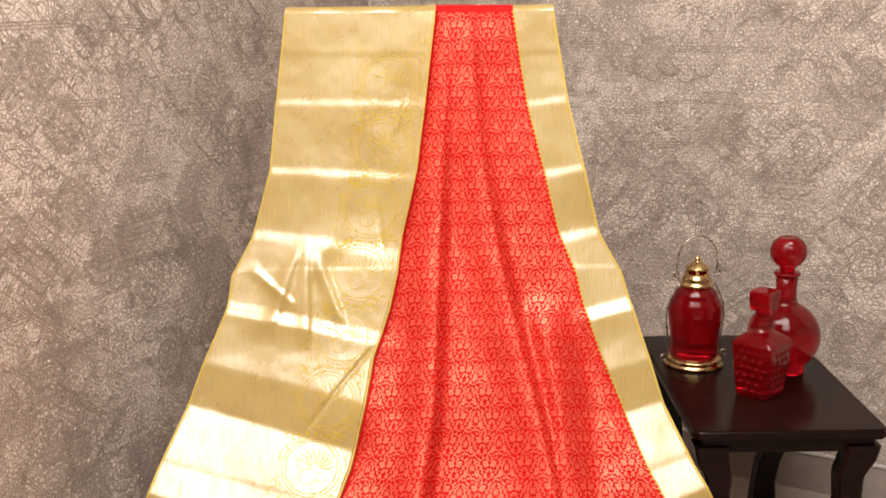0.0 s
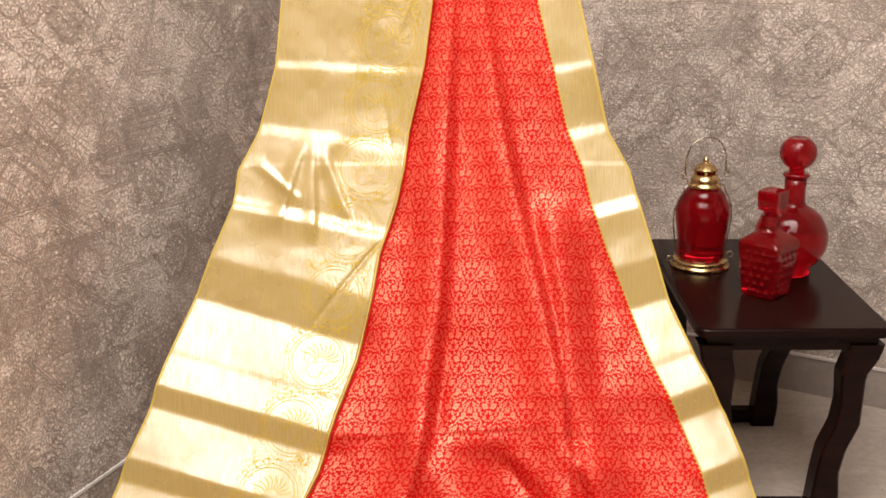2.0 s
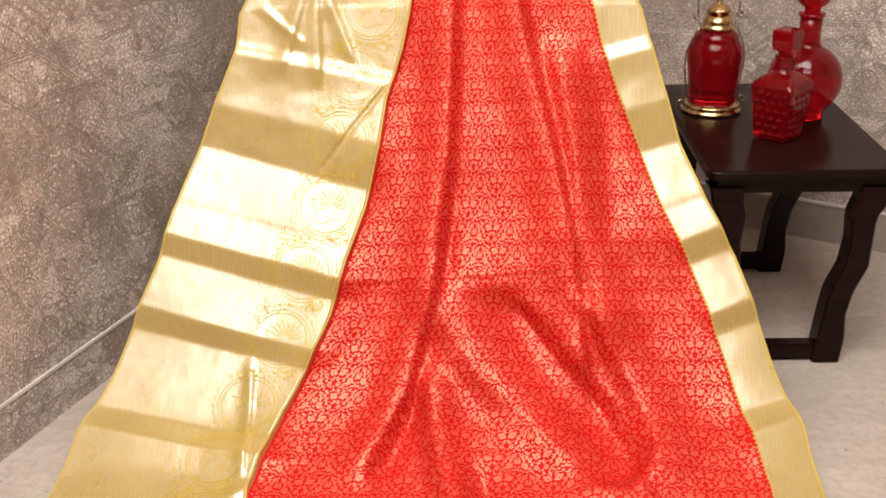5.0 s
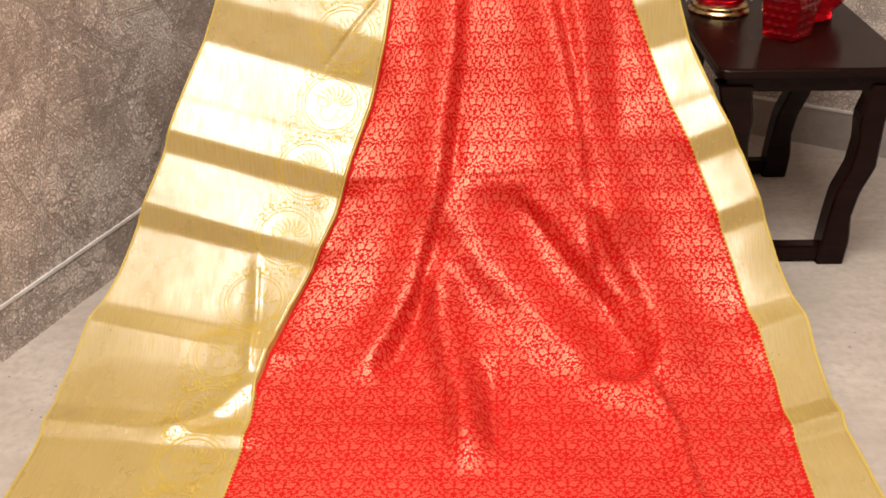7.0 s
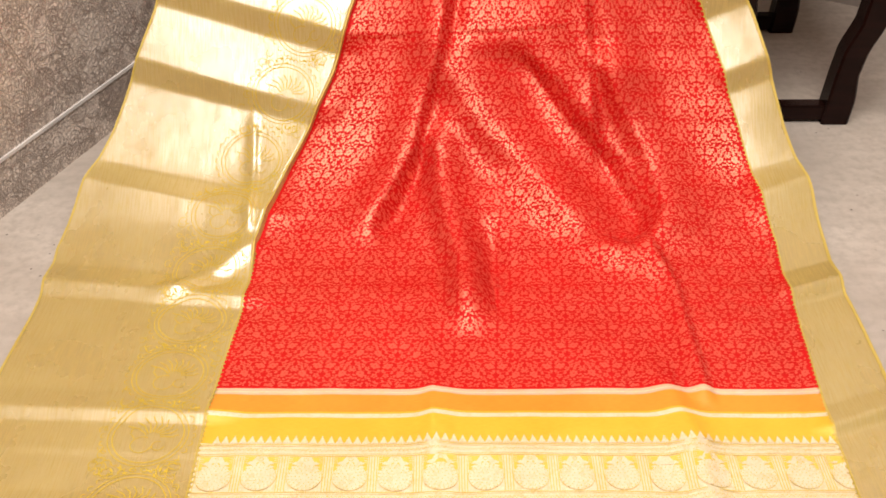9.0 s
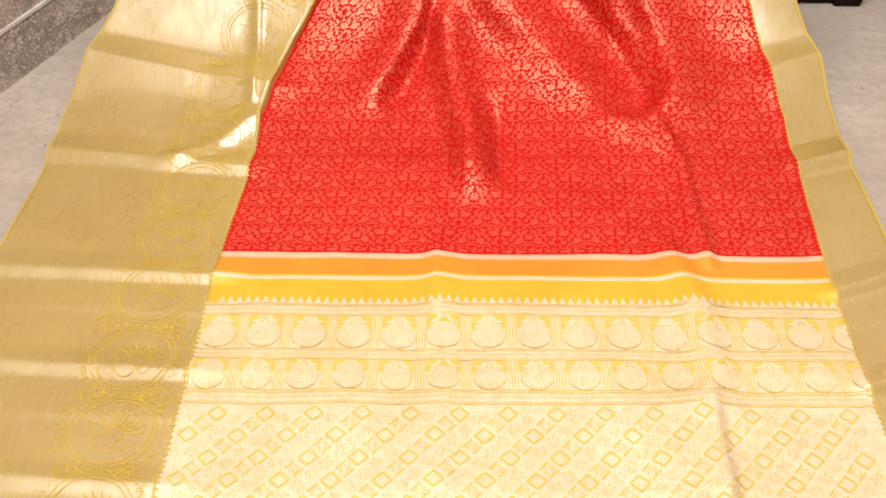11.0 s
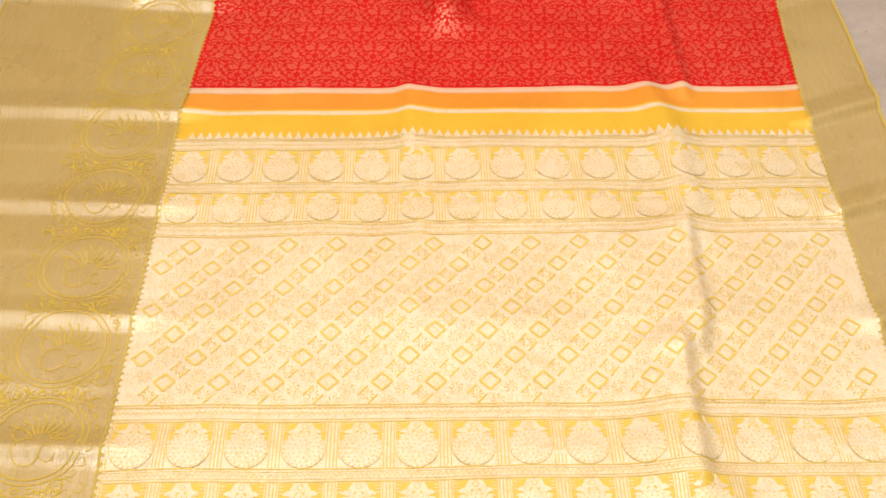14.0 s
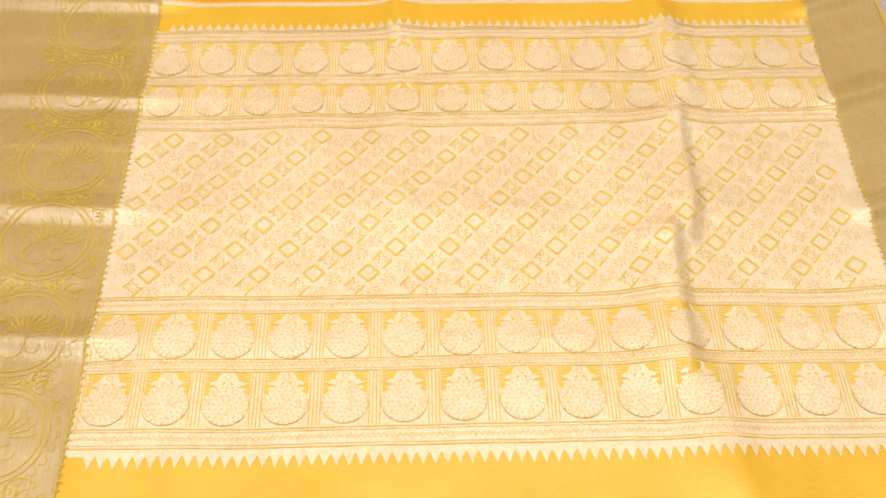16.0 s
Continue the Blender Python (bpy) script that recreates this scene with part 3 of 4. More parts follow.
    for line in ([(0.47, 0.650), (0.60, 0.610)], [(0.46, 0.668), (0.63, 0.672)], [(0.48, 0.690), (0.60, 0.735)], [(0.50, 0.575), (0.56, 0.64)]):
        h = h + ridge(x, s, line, 0.0042, 0.016, 0.007, 0.05)
    # the edge of the wide border lies over the body
    a = edge(EDGE_A, s)
    over = 0.010 * window(s, 0.0, 1.40, 0.1) * np.clip(1 - (a - x) / 0.10, 0, 1) ** 1.5
    under = -0.006 * window(s, 0.0, 1.40, 0.1) * np.exp(-np.clip(x - a, 0, 1) / 0.02)
    h = h + np.where(x <= a, over, under)
    return h


def place(x, s, lift=0.0):
    """Points of the cloth in the room, raised by lift."""
    x, s = np.broadcast_arrays(np.asarray(x, float), np.asarray(s, float))
    y, z = np.interp(s, PS, PY), np.interp(s, PS, PZ)
    dy, dz = np.interp(s + 0.004, PS, PY) - np.interp(s - 0.004, PS, PY), np.interp(s + 0.004, PS, PZ) - np.interp(s - 0.004, PS, PZ)
    n = np.hypot(dy, dz)
    ny, nz = dz / n, -dy / n
    h = rise(x, s)
    e = 0.002
    gx = (rise(x + e, s) - rise(x - e, s)) / (2 * e)
    k = 1 / np.sqrt(1 + np.clip(gx, -3, 3) ** 2)
    h = h + lift
    return np.stack([x - lift * np.clip(gx, -2, 2) * k, y + ny * h, np.maximum(z + nz * h, 0.002 + lift)], -1)


def strip_mesh(name, fa, fb, s0, s1, nx, ds, mat, hem=()):
    """A band of cloth between two edges, as a fine grid with a UV map in metres."""
    n = max(2, int(round((s1 - s0) / ds)) + 1)
    s = np.linspace(s0, s1, n)[:, None]
    u = np.linspace(0, 1, nx)[None, :]
    a, b = fa(s), fb(s)
    x = a + (b - a) * u
    p = place(x, np.broadcast_to(s, x.shape))
    uv = np.stack([x, np.broadcast_to(s, x.shape)], -1)
    q = np.arange(n * nx).reshape(n, nx)
    f = np.stack([q[:-1, :-1], q[1:, :-1], q[1:, 1:], q[:-1, 1:]], -1).reshape(-1, 4)
    return mesh_of(name, p.reshape(-1, 3), f.tolist(), mat, uv.reshape(-1, 2))


LE = lambda s: edge(EDGE_L, s)
AE = lambda s: edge(EDGE_A, s)
BE = lambda s: edge(EDGE_B, s)
RE = lambda s: edge(EDGE_R, s)

sari = tagged(new("sari"), "red silk sari with gold zari borders, draped and spread", "sari")
part("wide_border", strip_mesh("wide_border", lambda s: LE(s) + 0.004, lambda s: AE(s) + 0.0006, TOP, END, 90, 0.004, GOLD), None, sari, "wide gold zari border with storage creases")
part("narrow_border", strip_mesh("narrow_border", BE, lambda s: RE(s) - 0.004, TOP, END, 28, 0.004, GOLD), None, sari, "narrow gold zari border with storage creases")
part("body", strip_mesh("body", lambda s: AE(s) + 0.0002, BE, TOP, 1.696, 380, 0.0032, RED), None, sari, "red silk body, gathered in long pleats")
for a, b, mat, text in ((1.696, 1.7015, PINK, "pale pink stripe"), (1.7015, 1.703, CREAM, "thin cream line"), (1.703, 1.7075, PINK, "pale pink stripe"), (1.7075, 1.7405, ORANGE, "plain orange stripe"), (1.7405, 1.744, YELLOW, "thin yellow stripe"),
                        (1.744, 1.7515, CREAM, "cream zari stripe"), (1.7515, 1.797, YELLOW, "plain yellow stripe")):
    part("stripe", strip_mesh("stripe", AE, BE, a, b, 220, 0.003, mat), None, sari, text)
pallu = part("pallu", strip_mesh("pallu", AE, BE, 1.797, 2.389, 240, 0.004, CREAM), None, sari, "cream and gold brocade end piece")
part("end_band", strip_mesh("end_band", AE, BE, 2.389, END, 160, 0.005, YELLOW), None, sari, "plain yellow silk band")


def back_fall(name, fa, fb, mat, nx):
    """The short fall of the cloth behind the rail."""
    v, f, uv = [], [], []
    prof = [(0.0, 0.0), (0.004, 0.007), (0.014, 0.011), (0.024, 0.006), (0.028, -0.01), (0.030, -0.20), (0.034, -0.45)]
    xs = np.linspace(float(fa(TOP)), float(fb(TOP)), nx)
    front = place(xs, np.full(nx, TOP))
    for k, (dy, dz) in enumerate(prof):
        for x, p in zip(xs, front):
            wave = 0.004 * math.sin(x * 60) * min(1, k / 4)
            base = p[1] * (1 - min(1, k / 3)) + (2.462) * min(1, k / 3)
            v.append((x, base + dy + wave, p[2] + dz))
            uv.append((x, -k * 0.05))
    for i in range(len(prof) - 1):
        for j in range(nx - 1):
            f.append((i * nx + j, i * nx + j + 1, (i + 1) * nx + j + 1, (i + 1) * nx + j))
    return mesh_of(name, v, f, mat, uv)


part("back_fall", back_fall("back_fall", LE, AE, GOLD, 24), None, sari)
part("back_fall", back_fall("back_fall", AE, BE, RED, 40), None, sari)
part("back_fall", back_fall("back_fall", BE, RE, GOLD, 10), None, sari)


class Weave:
    """Flat woven figures gathered into one mesh that lies on the cloth."""

    def __init__(self):
        self.x, self.s, self.f = [], [], []

    def poly(self, pts):
        k = len(self.x)
        self.x += [p[0] for p in pts]
        self.s += [p[1] for p in pts]
        self.f.append(tuple(range(k, k + len(pts))))

    def quads(self, left, right):
        k = len(self.x)
        for p, q in zip(left, right):
            self.x += [p[0], q[0]]
            self.s += [p[1], q[1]]
        for i in range(len(left) - 1):
            a = k + 2 * i
            self.f.append((a, a + 1, a + 3, a + 2))

    def line(self, pts, w):
        """A woven line of width w along points."""
        l, r = [], []
        n = len(pts)
        for i, (x, s) in enumerate(pts):
            x0, s0 = pts[max(0, i - 1)]
            x1, s1 = pts[min(n - 1, i + 1)]
            dx, ds = x1 - x0, s1 - s0
            d = math.hypot(dx, ds) or 1
            nx, ns = -ds / d * w / 2, dx / d * w / 2
            l.append((x + nx, s + ns))
            r.append((x - nx, s - ns))
        self.quads(l, r)

    def ring(self, x, s, r, w, a0=0.0, a1=2 * math.pi, n=14, squash=1.0):
        self.line([(x + r * math.cos(a0 + (a1 - a0) * k / n), s + squash * r * math.sin(a0 + (a1 - a0) * k / n)) for k in range(n + 1)], w)

    def leaf(self, x, s, a, length, width):
        c, d = math.cos(a), math.sin(a)
        pts = [(0, 0), (0.35, 0.5), (0.7, 0.38), (1, 0), (0.7, -0.38), (0.35, -0.5)]
        self.poly([(x + length * u * c - width * v * d, s + length * u * d + width * v * c) for u, v in pts])

    def clip(self):
        """Leaves out what would lie over the seams."""
        xs, ss = np.array(self.x), np.array(self.s)
        ok = (xs > edge(EDGE_A, ss) + 0.001) & (xs < edge(EDGE_B, ss) - 0.001)
        self.f = [f for f in self.f if all(ok[i] for i in f)]
        return self

    def build(self, name, mat, lift):
        p = place(np.array(self.x), np.array(self.s), lift)
        uv = np.stack([self.x, self.s], -1)
        return mesh_of(name, p, self.f, mat, uv)


# ---------------------------------------------------------------- woven figures
# Floral vines of the red body: one repeat of the loom, set again and again across the cloth.
REP_W, REP_H = 0.040, 0.042


def vine_repeat(w, put, flip):
    rng = random.Random(5)
    m = -1 if flip else 1

    def P(u, v):
        return put(0.5 * REP_W + m * (u - 0.5) * REP_W, (0.015 + 0.965 * v) * REP_H)

    def leaf(u, v, a, length, width):
        c, d = math.cos(a), math.sin(a)
        shape = [(0, 0), (0.3, 0.45), (0.62, 0.42), (1, 0), (0.62, -0.42), (0.3, -0.45)]
        w.poly([P(u + (length * p * c - width * q * d), v + (length * p * d + width * q * c)) for p, q in shape])

    for cu, cv, r, petals in ((0.22, 0.30, 0.130, 6), (0.70, 0.68, 0.125, 6), (0.83, 0.22, 0.085, 5), (0.20, 0.80, 0.095, 5), (0.47, 0.42, 0.070, 5), (0.94, 0.52, 0.075, 5), (0.44, 0.86, 0.065, 4)):
        for k in range(petals):
            a = 2 * math.pi * (k + 0.3 + 0.13 * cu) / petals
            leaf(cu + 0.020 * math.cos(a), cv + 0.024 * math.sin(a), a, r * 1.15, r * 0.95)
        w.poly([P(cu + 0.014 * math.cos(a), cv + 0.017 * math.sin(a)) for a in (0, 1.05, 2.1, 3.14, 4.2, 5.25)])
    stem = [(0.02, 0.02), (0.14, 0.10), (0.33, 0.06), (0.52, 0.12), (0.58, 0.30), (0.53, 0.48), (0.60, 0.58), (0.56, 0.78), (0.44, 0.92), (0.50, 1.0)]
    w.line([P(u, v) for u, v in stem], 0.0011)
    w.line([P(u, v) for u, v in ((0.53, 0.48), (0.38, 0.56), (0.18, 0.58), (0.05, 0.66))], 0.0010)
    w.line([P(u, v) for u, v in ((0.58, 0.30), (0.72, 0.40), (0.92, 0.42), (1.0, 0.50))], 0.0010)
    for u, v, a in ((0.14, 0.10, 2.4), (0.33, 0.06, -0.6), (0.52, 0.12, 0.2), (0.58, 0.28, -0.5), (0.53, 0.48, 2.6), (0.38, 0.56, 1.2), (0.18, 0.58, 2.2), (0.10, 0.62, -2.2),
                    (0.72, 0.40, -1.0), (0.72, 0.40, 1.3), (0.92, 0.42, 0.9), (0.92, 0.42, -1.2), (0.56, 0.78, 0.5), (0.56, 0.78, 2.9), (0.44, 0.92, 3.0), (0.50, 0.96, 0.4),
                    (0.06, 0.30, 1.4), (0.03, 0.88, 0.9), (0.96, 0.90, -0.9), (0.96, 0.06, 2.2), (0.66, 0.93, 0.8), (0.62, 0.02, 0.8), (0.33, 0.16, 1.1), (0.66, 0.30, 2.0), (0.66, 0.48, -0.4), (0.32, 0.66, 0.2), (0.82, 0.86, 1.7), (0.84, 0.90, 0.2), (0.36, 0.98, 2.2), (0.03, 0.50, 0.4), (0.98, 0.72, 2.7), (0.74, 0.05, 2.8), (0.10, 0.12, -1.0), (0.58, 0.88, -0.6)):
        leaf(u, v, a, 0.115 + 0.050 * rng.random(), 0.088)


vines = Weave()
row = 0
s_at = TOP - 0.030
while s_at < 1.685:
    for k in range(-1, 25):
        u0 = (k + 0.5 * (row % 2)) * REP_W
        one = Weave()

        def put(u, v, u0=u0, s0=s_at):
            s = s0 + v
            a, bb = float(edge(EDGE_A, s)), float(edge(EDGE_B, s))
            return a + (u0 + u) * max(0.55, (bb - a) / 0.82) ** 0.6, s
        vine_repeat(one, put, (k + row) % 2 == 1)
        base = len(vines.x)
        xs, ss = np.array(one.x), np.array(one.s)
        ok = (xs > edge(EDGE_A, ss) + 0.004) & (xs < edge(EDGE_B, ss) - 0.004) & (ss < 1.694) & (ss > TOP + 0.002)
        if not ok.any():
            continue
        vines.x += one.x
        vines.s += one.s
        vines.f += [tuple(base + i for i in f) for f in one.f if all(ok[i] for i in f)]
    s_at += REP_H
    row += 1
tagged(part("vine_pattern", vines.build("vine_pattern", MOTIF, 0.0007), None, sari, "salmon-gold flowers and vines woven into the red silk"), kind="stuff")

# End piece: rows of framed peacock roundels and a lattice of lozenges in yellow on cream.
CELL = 0.0567
X0 = 0.558


def in_field(x, s):
    return edge(EDGE_A, s) + 0.003 < x < edge(EDGE_B, s) - 0.003


def across(w, s, width, step=0.02):
    a, bb = float(edge(EDGE_A, s)) + 0.002, float(edge(EDGE_B, s)) - 0.002
    n = int((bb - a) / step)
    w.line([(a + (bb - a) * k / n, s) for k in range(n + 1)], width)


lines, patches, figures, crests = Weave(), Weave(), Weave(), Weave()
ROWS = ((1.821, 1.878), (1.899, 1.946), (2.231, 2.283), (2.300, 2.359))
LATTICE, LATTICE_END = 1.984, 2.206
BANDS = ((1.8000, 1.8195), (1.8795, 1.8975), (1.9475, 1.9690), (2.2090, 2.2295), (2.2845, 2.2985), (2.3610, 2.3810))
for b0, b1 in BANDS:
    # plain lines at both sides of a row of small chevrons
    across(lines, b0, 0.0012), across(lines, b1, 0.0012), across(lines, b0 + 0.003, 0.0006), across(lines, b1 - 0.003, 0.0006)
    mid, x = (b0 + b1) / 2, 0.560
    while x < 1.38:
        lines.line([(x, mid - 0.0022), (x + 0.0022, mid + 0.0018), (x + 0.0044, mid - 0.0022)], 0.0007)
        if b1 - b0 > 0.02:
            lines.line([(x, mid - 0.0072), (x + 0.0022, mid - 0.0052), (x + 0.0044, mid - 0.0072)], 0.0006)
        x += 0.0052


def roundel(x0, s0, s1):
    """One framed peacock medallion: yellow ground, scalloped cream disc, cream crest and two birds over it."""
    h = s1 - s0
    cx, cs, r = x0 + CELL / 2, s0 + h * 0.60, min(0.0212, h * 0.40)
    w = CELL / 2 - 0.0070
    for k in range(8):
        a, b = cx - w + w * k / 4, cx - w + w * (k + 1) / 4
        patches.quads([(a, s0 + h * q / 20) for q in range(9)], [(b, s0 + h * q / 20) for q in range(9)])
    lines.ring(cx, cs, r + 0.0010, 0.0006, n=26)
    for side in (-1, 1):
        for o in (0.0052, 0.0018):
            lines.line([(cx + side * (CELL / 2 - o), s0), (cx + side * (CELL / 2 - o), s0 + h * 0.5), (cx + side * (CELL / 2 - o), s1)], 0.0010)
    n = 40
    for k in range(n):
        p, q = 2 * math.pi * k / n, 2 * math.pi * (k + 1) / n
        rp, rq = r + 0.0008 * (k % 2), r + 0.0008 * ((k + 1) % 2)
        rays = [0.0, 0.25, 0.5, 0.75, 1.0]
        figures.quads([(cx + rp * g * math.cos(p), cs + rp * g * math.sin(p)) for g in rays], [(cx + rq * g * math.cos(q), cs + rq * g * math.sin(q)) for g in rays])
    # crest and the two birds that lean on it, their tails cut into bars
    figures.poly([(cx - 0.0065, s0 + 0.0005), (cx + 0.0065, s0 + 0.0005), (cx + 0.0105, s0 + h * 0.14), (cx + 0.0125, s0 + h * 0.26), (cx - 0.0125, s0 + h * 0.26), (cx - 0.0105, s0 + h * 0.14)])
    for side in (-1, 1):
        figures.leaf(cx + side * 0.0085, s0 + h * 0.17, 0.35 if side > 0 else math.pi - 0.35, 0.0095, 0.0052)
        figures.leaf(cx + side * 0.0095, s0 + h * 0.30, 0.1 if side > 0 else math.pi - 0.1, 0.0090, 0.0036)
        for k in range(3):
            t = s0 + h * (0.055 + 0.062 * k)
            figures.poly([(cx + side * 0.0165, t), (cx + side * (w - 0.0004), t), (cx + side * (w - 0.0004), t + 0.0009), (cx + side * 0.0165, t + 0.0009)])
        crests.leaf(cx + side * 0.0022, s0 + h * 0.17, 0.9 if side > 0 else math.pi - 0.9, 0.0050, 0.0022)
    crests.ring(cx, s0 + h * 0.085, 0.0030, 0.0008, n=6)
    for reach, count in ((0.20, 6), (0.44, 11), (0.66, 17), (0.86, 24)):
        for k in range(count):
            a = 2 * math.pi * (k + 0.5 * (count % 2)) / count
            crests.leaf(cx + r * reach * math.cos(a), cs + r * reach * math.sin(a), a + 0.35, 0.0030, 0.0011)


for s0, s1 in ROWS:
    for k in range(0, 16):
        x0 = X0 + k * CELL
        if in_field(x0 + 0.020, s0) and in_field(x0 + CELL - 0.045, s1):
            roundel(x0, s0, s1)

# Slanting chains of lozenges and flowers, with sprays between them.
V1, V2 = (0.0567, 0.0), (-0.02835, 0.0327)
LOZ = 0.0110
for j in range(0, 8):
    for i in range(-2, 30):
        cx, cs = 0.606 + i * V1[0] + j * V2[0], LATTICE + j * V2[1]
        if not (in_field(cx - 0.012, cs) and in_field(cx + 0.012, cs)) or cs > LATTICE_END:
            continue
        d = [(cx - LOZ, cs), (cx, cs - LOZ), (cx + LOZ, cs), (cx, cs + LOZ)]
        for p, e in zip(d, d[1:] + d[:1]):
            lines.line([p, ((p[0] + e[0]) / 2, (p[1] + e[1]) / 2), e], 0.0024)
        mx, ms = cx + V2[0] / 2, cs + V2[1] / 2
        if in_field(mx - 0.012, ms) and ms < LATTICE_END:
            # flower between two lozenges, edged by short bars
            for k in range(8):
                a = k * math.pi / 4
                lines.leaf(mx + 0.0028 * math.cos(a), ms + 0.0028 * math.sin(a), a, 0.0046, 0.0012)
            for sd in (-1, 1):
                ox, os = mx + sd * LOZ / 2, ms + sd * LOZ / 2
                lines.line([(ox - V2[0] * 0.17, os - V2[1] * 0.17), (ox + V2[0] * 0.17, os + V2[1] * 0.17)], 0.0020)
        for q in (0.25, 0.75):
            fx, fs = cx + V1[0] / 2 + V2[0] * q, cs + V2[1] * q
            if in_field(fx - 0.012, fs) and in_field(fx + 0.012, fs) and fs < LATTICE_END:
                for k in range(7):
                    a = k * 2 * math.pi / 7 + 0.2
                    lines.line([(fx + 0.0025 * math.cos(a), fs + 0.0025 * math.sin(a)), (fx + 0.0062 * math.cos(a), fs + 0.0062 * math.sin(a)), (fx + 0.0078 * math.cos(a + 0.4), fs + 0.0078 * math.sin(a + 0.4))], 0.0006)
part("yellow_ground", patches.clip().build("yellow_ground", GROUND, 0.0005), None, pallu, "yellow ground between the woven figures", stuff=True)
part("cream_figure", figures.clip().build("cream_figure", CREAM, 0.0010), None, pallu, "cream peacock medallions on the yellow ground", stuff=True)
part("yellow_outline", lines.clip().build("yellow_outline", THREAD, 0.0007), None, pallu, "fine yellow lines and lozenges", stuff=True)
part("medallion_detail", crests.clip().build("medallion_detail", THREAD, 0.0012), None, pallu, "fine yellow feathers within the medallions", stuff=True)

teeth = Weave()
for s, up in ((1.7975, -1), (2.3885, 1)):
    x = X0 + 0.006
    while x < 1.38:
        if in_field(x - 0.004, s) and in_field(x + 0.008, s):
            w = CELL / 5
            teeth.poly([(x, s), (x + w * 0.22, s + up * 0.005), (x + w * 0.5, s + up * 0.0135), (x + w * 0.78, s + up * 0.005), (x + w, s)])
        x += CELL / 5
tagged(part("temple_edge", teeth.build("temple_edge", CREAM, 0.0007), None, pallu, "row of small cream temple points"), kind="stuff")

# Large peacock scrolls along the inner side of the wide border.
scroll = Weave()
s_at = 0.16
k = 0
while s_at < END - 0.06:
    a = float(edge(EDGE_A, s_at))
    cx = a - 0.070
    scroll.ring(cx, s_at, 0.046, 0.0014, n=30)
    scroll.ring(cx, s_at, 0.052, 0.0012, n=30)
    for q in range(26):
        t = 2 * math.pi * q / 26
        scroll.ring(cx + 0.0575 * math.cos(t), s_at + 0.0575 * math.sin(t), 0.0042, 0.0011, t - 1.6, t + 1.6, 5)
    for q in range(9):
        t = -2.6 + 2.4 * q / 8
        scroll.line([(cx + 0.006 + 0.010 * math.cos(t), s_at + 0.004 + 0.010 * math.sin(t)), (cx + 0.006 + 0.026 * math.cos(t + 0.15), s_at + 0.004 + 0.026 * math.sin(t + 0.15)),
                     (cx + 0.004 + 0.036 * math.cos(t + 0.05), s_at + 0.004 + 0.036 * math.sin(t + 0.05))], 0.0014)
    scroll.ring(cx - 0.006, s_at + 0.016, 0.014, 0.0011, 0.2, 5.2, 14)
    scroll.ring(cx + 0.016, s_at + 0.018, 0.008, 0.0010, 0.0, 5.0, 10)
    scroll.line([(cx - 0.016, s_at + 0.006), (cx - 0.024, s_at - 0.004), (cx - 0.022, s_at - 0.014), (cx - 0.030, s_at - 0.018)], 0.0012)
    ms = s_at + 0.058
    am = float(edge(EDGE_A, ms))
    for side in (-1, 1):
        scroll.ring(am - 0.070 + side * 0.036, ms, 0.014, 0.0010, 0.3 + side, 4.6 + side, 12)
        scroll.ring(am - 0.070 + side * 0.042, ms + 0.004, 0.006, 0.0009, 0.0, 5.0, 8)
        for q in range(4):
            scroll.leaf(am - 0.070 + side * (0.012 + 0.008 * q), ms + 0.006 * math.sin(q * 2.0), side * 0.6 + 0.5 * q, 0.008, 0.003)
    s_at += 0.116
    k += 1
rng = random.Random(11)
for i in range(1700):
    s = TOP + 0.05 + (END - TOP - 0.1) * rng.random()
    a = float(edge(EDGE_A, s))
    x = a - 0.010 - 0.122 * rng.random()
    near = (s - 0.16 + 0.058) % 0.116 - 0.058
    if math.hypot(x - a + 0.070, near) < 0.060:
        continue
    t, r = 6.28 * rng.random(), 0.0028 + 0.0045 * rng.random()
    scroll.ring(x, s, r, 0.0010, t, t + 4.4, 7)
part("peacock_scroll", scroll.build("peacock_scroll", OUTLINE, 0.0006), None, sari, "fine yellow scrolls woven along the wide border")


def hem(name, fn, width, s0, s1, label):
    s = np.arange(s0, s1, 0.006)
    w = Weave()
    half = width / 2
    w.quads([(float(fn(q)) - half, float(q)) for q in s], [(float(fn(q)) + half, float(q)) for q in s])
    return part(name, w.build(name, SEAM, 0.0009), None, sari, label)


hem("selvedge", lambda s: LE(s) + 0.0020, 0.0042, TOP, END, "yellow woven selvedge")
hem("selvedge", lambda s: RE(s) - 0.0025 - 0.002 * np.clip((s - 1.4) / 0.2, 0, 1), 0.005, TOP, END, "yellow woven selvedge")
hem("seam", lambda s: AE(s) - 0.0016, 0.0022, TOP, END, "yellow joining seam")
hem("seam", lambda s: BE(s) + 0.0005, 0.0026, TOP, END, "yellow joining seam")
nick = Weave()
for fn, side, s0 in ((BE, -1, TOP), (AE, -1, 1.40), (AE, 1, 1.40)):
    s = s0
    while s < END - 0.01:
        x = float(fn(s))
        nick.poly([(x - 0.0012 * side, s), (x + side * 0.0042, s + 0.0022), (x - 0.0012 * side, s + 0.0044)])
        s += 0.0085
tagged(part("seam_stitching", nick.build("seam_stitching", SEAM, 0.0010), None, sari, "tiny yellow points along the seam"), kind="stuff")

# ---------------------------------------------------------------- side table
TX0, TX1, TY0, TY1, TZ = 1.360, 1.714, 2.236, 2.800, 0.3975


